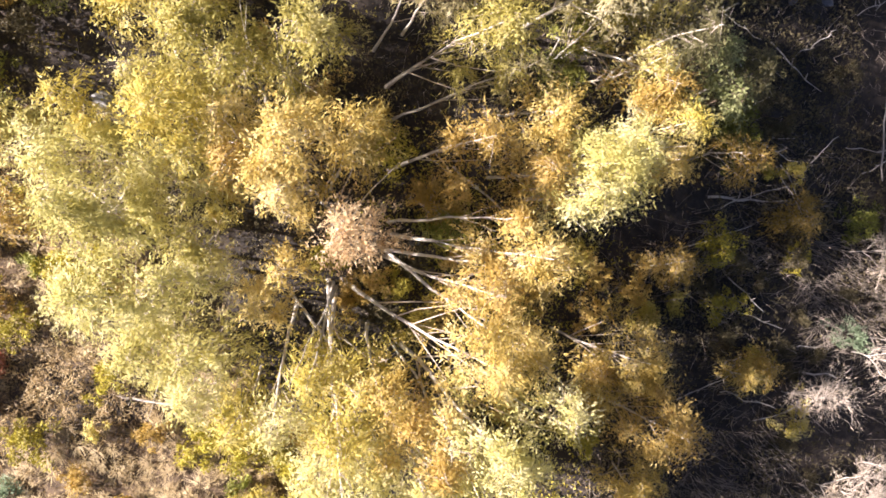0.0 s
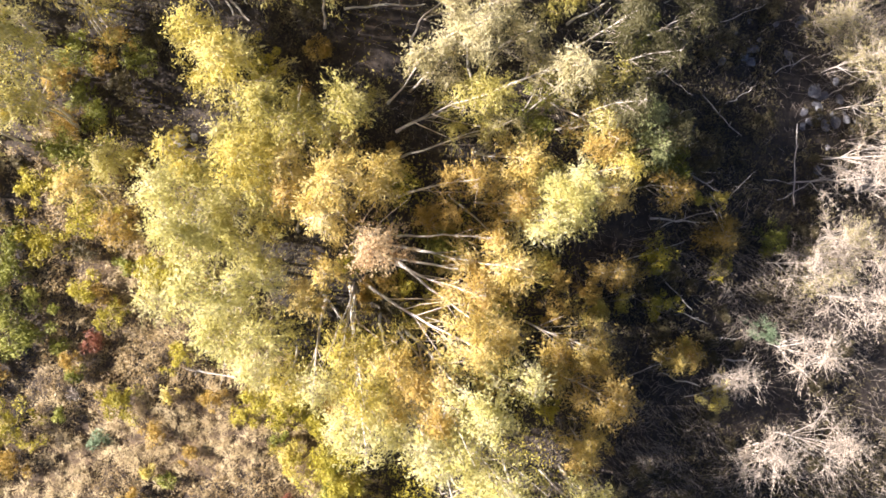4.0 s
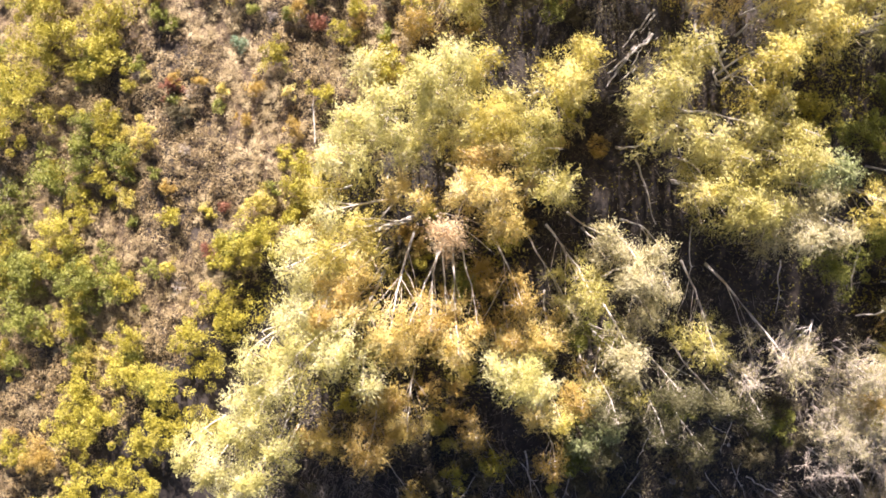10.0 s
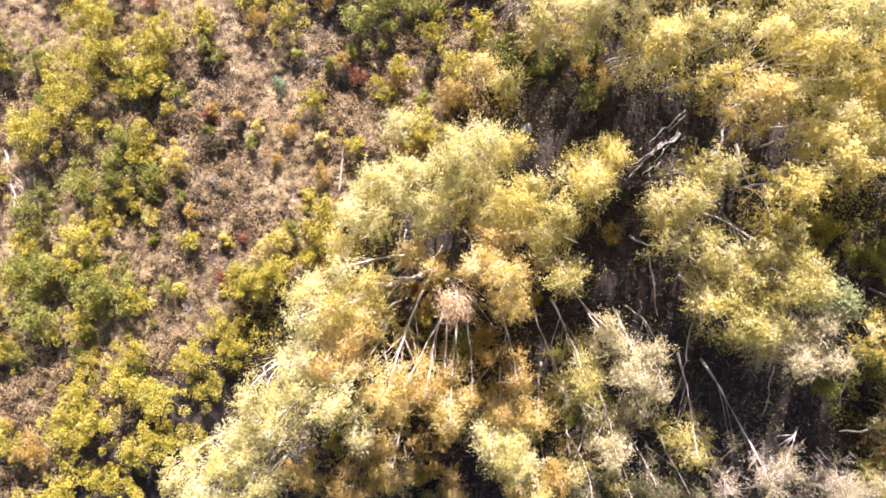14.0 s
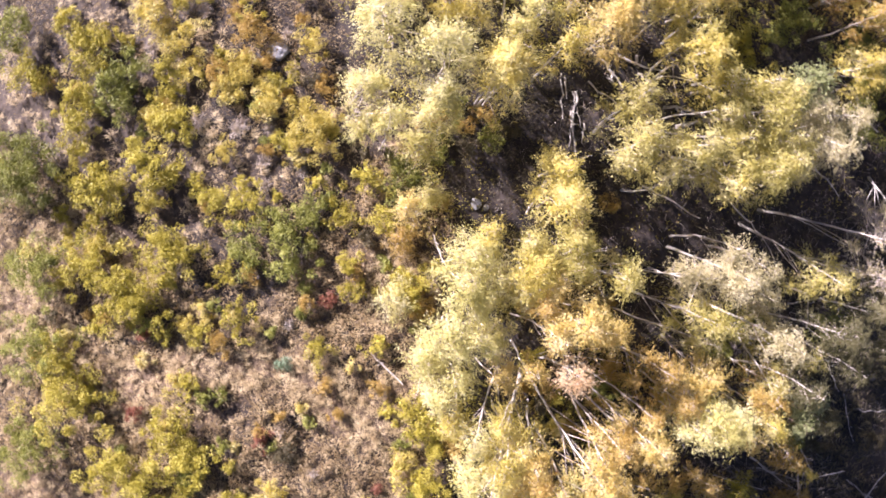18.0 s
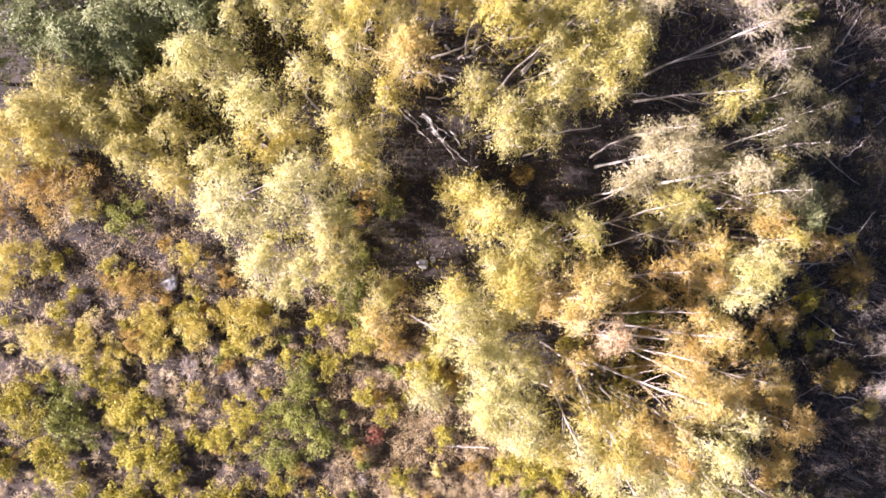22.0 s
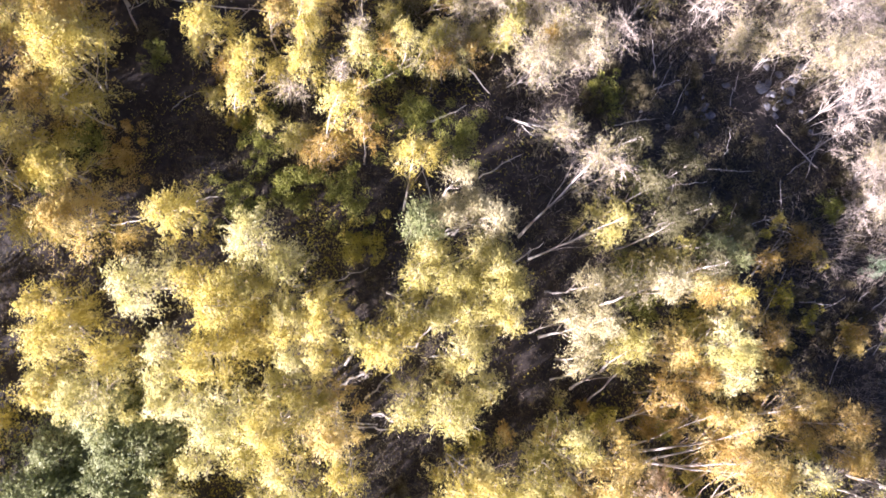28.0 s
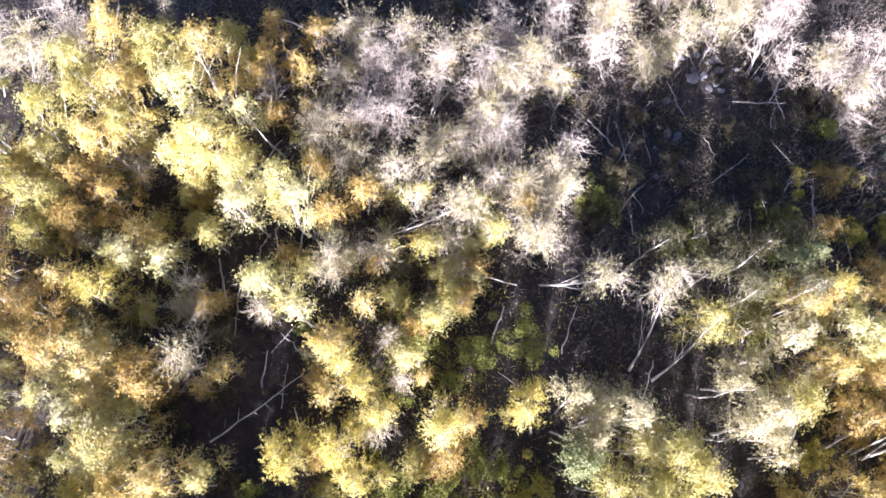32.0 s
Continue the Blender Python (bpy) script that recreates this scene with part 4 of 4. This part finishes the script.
tree("o", 7.2, -3.8, 0.6, 1.08)
tree("w", 17.1, 52.4, 3.9, 1.64)
tree("w", 17.4, 49.9, 4.1, 1.45)
tree("l", 13.9, 49.3, 4.9, 1.59)
tree("l", 12.6, 46.9, 5.1, 1.41)
tree("l", 10.6, 51.3, 4.2, 1.44)
tree("o", 9.3, 49.0, 4.7, 1.42)
tree("l", 6.0, 50.5, 5.5, 1.57)
tree("o", 8.6, 47.1, 4.6, 1.25)
tree("y", 11.2, 43.5, 5.6, 1.39)
tree("p", 14.3, 40.7, 4.0, 1.09)
tree("o", 18.2, 40.4, 0.8, 1.37)
tree("o", 15.2, 40.0, -0.7, 1.42)
tree("p", 10.8, 38.2, 4.9, 1.24)
tree("o", 9.3, 34.8, 5.6, 1.21)
tree("w", 18.1, 36.1, -0.2, 1.41)
tree("w", 15.2, 34.2, 1.5, 1.35)
tree("w", 19.7, 33.5, -0.7, 1.43)
tree("w", 22.0, 32.4, -1.6, 1.66)
tree("w", 22.4, 27.7, -1.8, 1.46)
tree("w", 20.2, 25.7, -1.0, 1.43)
tree("l", 20.1, 21.9, -1.3, 1.45)
tree("w", 14.9, 28.0, 0.6, 1.58)
tree("w", 16.5, 25.3, -0.4, 1.41)
tree("w", 13.0, 29.8, 1.9, 1.34)
tree("w", 12.3, 31.7, 2.8, 1.31)
tree("o", 10.6, 33.3, 4.3, 1.26)
tree("w", 15.4, 21.4, 0.9, 1.37)
tree("w", 12.6, 25.7, 1.9, 1.34)
tree("w", 12.8, 21.4, 2.0, 1.33)
tree("l", 9.5, 25.5, 3.5, 1.28)
tree("l", 8.0, 29.2, 4.5, 1.07)
tree("l", 4.9, 30.7, 2.8, 1.12)
tree("g", 4.6, 32.3, 6.3, 0.85)
tree("y", 1.3, 32.9, 7.1, 0.99)
tree("g", -0.4, 33.5, 7.3, 0.82)
tree("o", 3.2, 40.8, 5.0, 1.10)
tree("p", 5.0, 37.7, 7.3, 1.45)
tree("p", 3.9, 35.7, 7.0, 0.95)
tree("p", 8.8, 39.9, 5.6, 1.3)
tree("g", 4.0, 48.0, 6.8, 1.17)
tree("p", 0.8, 46.2, 7.7, 1.14)
tree("p", -2.0, 47.2, 8.2, 1.29)
tree("g", -1.5, 44.7, 8.9, 1.10)
tree("l", -4.7, 38.8, 9.4, 1.08)
tree("w", 26.5, 2.3, -4.0, 1.76)
tree("w", 23.3, 1.1, -3.3, 1.51)
tree("w", 8.3, 15.4, 5.4, 1.0)
tree("y", 8.9, 5.5, 4.4, 1.43)
tree("l", 8.4, 9.6, 4.7, 1.06)
tree("l", -2.4, 18.6, 9.5, 1.24)
tree("f", -0.7, 19.6, 8.3, 1.29)
tree("f", 1.3, 20.5, 7.6, 1.15)
# ---- bushes under the trees ----
shrub("n", 12.5, 6.2, 1.22)
shrub("n", 12.5, 19.2, 1.60)
shrub("n", 19.4, 3.2, 1.09)
shrub("n", 12.8, 7.1, 1.20)
shrub("n", -16.3, 4.2, 1.55)
shrub("n", 4.7, 8.0, 1.35)
shrub("n", 13.3, 37.5, 1.20)

# ---- shrubs ----
shrub("o", -31.3, 11.1, 2.08)
shrub("o", -34.2, 9.9, 0.91)
shrub("g", -33.9, 7.5, 1.38)
shrub("g", -34.6, 6.0, 0.93)
shrub("g", -33.1, 2.9, 1.41)
shrub("g", -30.7, 2.7, 1.10)
shrub("g", -27.2, 3.3, 1.10)
shrub("g", -27.2, 1.9, 0.95)
shrub("g", -24.8, 2.9, 1.11)
shrub("g", -23.1, 3.6, 0.80)
shrub("g", -21.7, 3.0, 1.43)
shrub("g", -24.6, 6.7, 0.94)
shrub("o", -27.6, 5.3, 1.25)
shrub("y", -17.7, 3.1, 1.12)
shrub("y", -17.5, 0.2, 0.91)
shrub("y", -15.5, 1.6, 1.14)
shrub("y", -30.3, 0.8, 1.11)
shrub("n", -32.3, -0.2, 1.12)
shrub("y", -34.3, -1.9, 1.28)
shrub("n", -32.0, -2.5, 1.28)
shrub("y", -33.3, -4.5, 1.30)
shrub("y", -28.5, -1.4, 1.28)
shrub("y", -28.3, -4.3, 1.30)
shrub("y", -26.9, -4.0, 0.82)
shrub("y", -30.3, -7.4, 1.63)
shrub("n", -34.1, -9.1, 2.44)
shrub("y", -32.7, -6.2, 0.98)
shrub("y", -26.4, -11.0, 1.98)
shrub("y", -24.2, -7.5, 1.64)
shrub("y", -24.1, -11.0, 1.66)
shrub("y", -24.1, -3.9, 1.14)
shrub("y", -22.4, -2.8, 1.30)
shrub("n", -19.9, -2.4, 1.46)
shrub("n", -19.3, -1.1, 1.14)
shrub("n", -18.4, -3.7, 1.37)
shrub("n", -20.8, -4.8, 1.47)
shrub("y", -15.7, -1.7, 0.82)
shrub("r", -15.4, -4.4, 0.60)
shrub("y", -14.0, -7.1, 0.94)
shrub("y", -11.4, -4.9, 0.67)
shrub("y", -18.9, -8.6, 1.00)
shrub("t", -15.3, -9.3, 0.48)
shrub("y", -6.4, -7.0, 1.53)
shrub("y", -7.6, -6.4, 0.85)
shrub("y", -5.1, -7.7, 1.03)
shrub("y", -12.1, -0.9, 1.48)
shrub("y", -14.4, -3.0, 0.83)
shrub("n", -27.8, 9.0, 1.23)
shrub("y", -29.3, -9.2, 0.67)
shrub("y", -20.3, -10.7, 0.84)
shrub("y", -3.7, -10.1, 1.72)
shrub("y", -17.3, -20.2, 2.22)
shrub("y", -14.7, -22.3, 2.07)
shrub("y", -13.1, -25.1, 1.93)
shrub("y", -16.5, -17.5, 1.37)
shrub("g", -11.2, -16.0, 0.87)
shrub("y", -12.5, -18.1, 1.04)
shrub("n", -9.5, -21.9, 1.58)
shrub("n", -7.9, -25.6, 1.42)
shrub("n", -4.0, -26.4, 1.96)
shrub("n", -1.4, -26.0, 1.62)
shrub("n", -4.6, -24.2, 1.43)
shrub("y", -6.3, -22.2, 1.41)
shrub("t2", -3.1, -21.5, 1.94)
shrub("y", -2.4, -19.2, 1.07)
shrub("y", -6.0, -15.2, 0.77)
shrub("y", -3.2, -12.0, 1.46)
shrub("y", -0.5, -13.7, 1.23)
shrub("y", 1.0, -12.7, 1.24)
shrub("g", 1.6, -22.6, 0.91)
shrub("y", 3.8, -23.0, 1.45)
shrub("y", 3.1, -19.9, 1.51)
shrub("y", 4.2, -17.7, 1.62)
shrub("y", 5.6, -22.0, 1.64)
shrub("y", 5.6, -24.8, 1.47)
shrub("y", 6.8, -18.7, 1.64)
shrub("y", 9.5, -21.7, 1.66)
shrub("y", 9.9, -24.9, 1.49)
shrub("y", 11.1, -20.7, 1.49)
shrub("y", 12.2, -27.4, 1.88)
shrub("y", 1.3, -15.7, 1.25)
shrub("y", 3.1, -15.1, 1.08)
shrub("y", 6.8, -16.5, 1.45)
shrub("o", 7.5, -27.0, 1.48)
shrub("g", -29.7, 10.2, 1.06)
shrub("n", 3.1, 22.4, 1.67)
shrub("n", -6.2, 26.5, 1.72)
shrub("n", -4.0, 24.3, 1.75)
shrub("n", -8.5, 27.7, 1.54)
shrub("n", -14.7, 35.9, 1.32)
shrub("y", -5.3, 21.8, 1.43)
shrub("o", -11.3, 33.5, 1.50)
shrub("n", -12.3, 35.1, 1.35)
shrub("t", 19.6, -2.0, 0.85)
shrub("b", 10.9, 0.6, 0.61)
shrub("g", 10.9, -1.1, 0.59)
shrub("y", 13.1, -1.0, 0.85)
shrub("g", 14.6, -3.4, 0.93)
shrub("b", 16.4, 2.4, 0.75)
shrub("g", 16.0, 5.1, 0.60)
shrub("b", 13.9, 17.4, 1.61)
shrub("b", 11.1, 19.2, 1.27)
shrub("y", 14.6, 5.2, 0.40)
shrub("b", 17.0, 3.3, 0.79)
shrub("y", 16.5, 1.2, 0.68)
shrub("g", 16.7, -5.8, 0.91)
shrub("b", 13.5, 1.0, 0.66)
shrub("y", 7.0, -7.0, 0.71)
shrub("o", 8.9, -9.6, 1.15)
shrub("n", 10.5, 7.2, 0.85)
shrub("n", 5.8, 9.9, 1.09)
shrub("n", 2.2, 25.3, 1.66)
shrub("n", 2.7, 28.8, 1.34)
shrub("n", -5.6, 29.9, 1.57)
shrub("b", 14.4, 38.1, 1.10)
shrub("y", 12.2, 1.8, 0.95)
shrub("b", 11.7, 5.7, 0.82)
shrub("n", 10.3, 13.4, 1.42)
shrub("b", 14.5, 7.6, 1.29)
shrub("b", 15.2, 13.4, 1.11)
shrub("n", -33.8, -8.8, 1.97)
shrub("n", -27.8, -17.8, 2.05)
shrub("y", -24.1, -19.3, 2.22)
shrub("n", -24.7, -23.1, 2.09)
shrub("y", -19.8, -20.4, 2.07)
shrub("t2", -30.6, -13.5, 2.01)
shrub("y", -24.9, -12.0, 1.51)
shrub("y", -28.4, -11.3, 1.50)
shrub("y", -24.6, -7.6, 1.32)
shrub("y", -37.0, -4.3, 1.46)
shrub("n", -39.1, -3.0, 1.46)
shrub("y", -34.0, -3.7, 1.30)
shrub("y", -35.9, -1.0, 1.12)
shrub("n", -32.6, -1.5, 1.28)
shrub("g", -29.3, 1.4, 0.96)
shrub("g", -29.4, -1.9, 1.13)
shrub("y", -29.9, -7.1, 1.48)
shrub("y", -27.4, -4.8, 1.14)
shrub("g", -21.8, 3.4, 1.27)
shrub("g", -24.7, 2.9, 0.96)
shrub("g", -27.3, 3.2, 1.11)
shrub("g", -26.8, 2.5, 0.96)
shrub("y", -26.1, -17.4, 1.54)
shrub("y", -18.3, -16.6, 1.54)
shrub("y", -16.0, -17.5, 1.38)
shrub("n", -16.3, 9.0, 0.92)
shrub("o", -15.0, 8.5, 0.64)
shrub("n", -15.9, 7.1, 0.76)
shrub("b", -14.2, 7.5, 0.69)
shrub("o", -16.5, 5.7, 0.79)
shrub("n", -13.5, 8.9, 0.80)
shrub("o", -14.6, 9.6, 0.60)
shrub("n", -15.2, 6.3, 0.68)
shrub("b", -12.9, 9.8, 0.70)
shrub("o", -16.7, 7.7, 0.92)
# ---- stones and fallen stems ----
rock(-11.9, 5.5, 0.42, 0.8, "pale grey boulder among the trees")
rock(-11.3, 5.7, 0.24, 0.7, "pale grey boulder among the trees")
rock(-26.1, 5.4, 0.7, 0.6, "grey stone among heath shrubs")
for k in range(20):
    s = random.random()
    rock(21.0 + 5.0 * s + random.gauss(0, 0.9), 15.5 - 9.0 * s + random.gauss(0, 1.1), 0.2 + 0.4 * random.random() ** 2, 0.6, "wet stone half sunk in the stream bed, darkened for shade", WET_SHADED)
for cx, cy, many in ((23.4, 11.8, 7), (17.4, 13.6, 6), (15.4, 15.2, 3), (25.8, 10.8, 6)):
    for k in range(many):
        rock(cx + random.gauss(0, 0.8), cy + random.gauss(0, 0.7), 0.15 + 0.35 * random.random() ** 1.5, 0.6, "stone in the stream bed, coloured blue-grey for its shade", WET_SHADED)
log(-9.2, 17.6, 20, 3.0)
log(-10.4, 16.2, -15, 2.4)
log(-10.4, 12.7, -60, 3.2)
log(-9.9, 12.2, -45, 2.6)
log(-5.7, 17.2, 30, 2.4)
log(-2.1, 45.2, 50, 3.4)
log(-10.2, -27.5, 10, 4.0)
for k in range(45):
    x, y = random.uniform(-12, 20), random.uniform(-6, 46)
    log(x, y, random.gauss(0, 35), random.uniform(1.8, 4.0), random.uniform(0.04, 0.08), random.uniform(0.1, 1.2))
# ---- bleached broken stems in a gap among the trees ----
log(-9.55, 17.64, -59, 0.50, 0.10, 0.1)
log(-8.62, 17.22, 10, 0.92, 0.10, 0.1)
log(-8.06, 17.34, 32, 0.56, 0.06, 0.1)
log(-10.10, 16.00, -69, 0.70, 0.09, 0.1)
log(-10.04, 15.85, -8, 0.68, 0.06, 0.1)
log(-11.67, 13.30, -50, 2.52, 0.06, 0.1)
log(-10.52, 13.29, -35, 2.20, 0.05, 0.1)
log(-11.85, 13.81, -42, 1.26, 0.06, 0.1)
log(-9.45, 12.55, -63, 1.19, 0.06, 0.1)
log(-5.67, 17.07, 5, 0.60, 0.08, 0.1)
log(-5.44, 15.44, 27, 0.64, 0.08, 0.1)
log(-4.88, 17.58, 16, 0.96, 0.05, 0.1)
# ---- dead bushes on the heath ----
dead_bush(-9.6, -25.9, 1.30)
dead_bush(-1.8, -15.8, 0.50)
dead_bush(-3.3, -13.3, 0.35)
dead_bush(-25.5, 0.4, 0.70)
dead_bush(-25.4, 0.9, 0.60)
dead_bush(-23.9, 1.6, 0.50)
dead_bush(-26.2, 6.4, 0.40)
dead_bush(-22.3, -1.2, 0.50)
for x, y, r in ((-27.5, -0.6, 0.6), (-30.8, 4.6, 0.5), (-23.2, -0.2, 0.5), (-21.0, 0.8, 0.45), (-32.2, 1.2, 0.5), (-28.9, 7.2, 0.5), (-24.6, 5.0, 0.45), (-13.0, -12.6, 0.45), (-9.8, -13.6, 0.4), (-16.4, -7.0, 0.4)):
    dead_bush(x, y, r)
LOW, TUFTS = {}, {}
# ---- scattered bushes of the shaded slope ----
for k in range(130):
    x, y = random.uniform(-8, 27), random.uniform(-12, 50)
    if float(bare_floor(x, y)) < 0.3:
        shrub(random.choice("bbbb" if x > 11 else "obnygg" if y < 7 else "obnbg"), x, y, random.uniform(0.35, 0.8) if x > 11 else random.uniform(0.5, 1.1), LOW)
for k in range(45):
    shrub(random.choice("yyyn"), random.uniform(-20, 8), random.uniform(-31, -17), random.uniform(0.6, 1.3))
for k in range(55):
    shrub(random.choice("yygo"), random.uniform(-38, -19), random.uniform(-14, 9), random.uniform(0.35, 0.85))
log(-2.5, 37.5, -47, 6.0, 0.05, 0.6)
log(3.2, 28.2, -14, 5.0, 0.06, 1.6)
log(6.5, 26.2, -95, 5.2, 0.08, 1.5)
log(21.5, 39.0, 80, 3.6, 0.10, 2.0)
log(21.0, 7.5, 100, 4.6, 0.045, 1.0)
# ---- thin pale branches lying in the gulley ----
for k in range(60):
    x, y = (random.uniform(11, 25), random.uniform(-6, 19)) if k < 42 else (random.uniform(-8, 8), random.uniform(33, 46))
    log(x, y, random.gauss(5, 28), random.uniform(1.4, 3.8), random.uniform(0.02, 0.035), random.uniform(0.2, 1.4))
# ---- small tufted bushes on the open heath ----
for k in range(130):
    x, y = random.uniform(-30, -3), random.uniform(-21, 6)
    if float(open_heath(x, y)) > 0.4:
        shrub(random.choice("booggr" if k % 2 else "yynn"), x, y, random.uniform(0.25, 0.6), TUFTS)
# ---- young growth between the trunks ----
for k in range(75):
    x, y = random.uniform(-2, 22), random.uniform(12, 50)
    if math.hypot((x - 15) / 5.5, (y - 16) / 7.0) > 1 and float(bare_floor(x, y)) < 0.3:
        tree(random.choice("wwlog"), x, y, float(slope(x, y)) + random.uniform(2.6, 4.6), random.uniform(0.55, 0.95))
for k in range(26):
    x, y = random.uniform(6, 23), random.uniform(18, 40)
    if math.hypot((x - 15) / 5.5, (y - 17) / 6.5) > 1:
        tree("w", x, y, float(slope(x, y)) + random.uniform(3.6, 5.8), random.uniform(1.2, 1.7))
for k in range(120):
    x, y = random.uniform(-7, 12), random.uniform(20, 52)
    if float(bare_floor(x, y)) < 0.3 and -6.0 - 0.25 * (y - 34) < x and not (-9 < x < 1 and 35 < y < 42):
        shady = -12 < x < 3 and 21 < y < 47
        tree(random.choice("oonowl" if shady else "oonllwlp"), x, y, float(slope(x, y)) + random.uniform(2.2, 3.6 if shady else 5.0), random.uniform(0.6, 1.15))
for k in range(70):
    x, y = random.uniform(-12, 9), random.uniform(-4, 20)
    if float(bare_floor(x, y)) < 0.3:
        shrub(random.choice("oogyb"), x, y, random.uniform(0.5, 1.0), LOW)
thicket(LOW, "low_bushes", "small %s bushes scattered under the trees")
thicket(TUFTS, "heath_tufts", "small %s tufts scattered over the open heath")
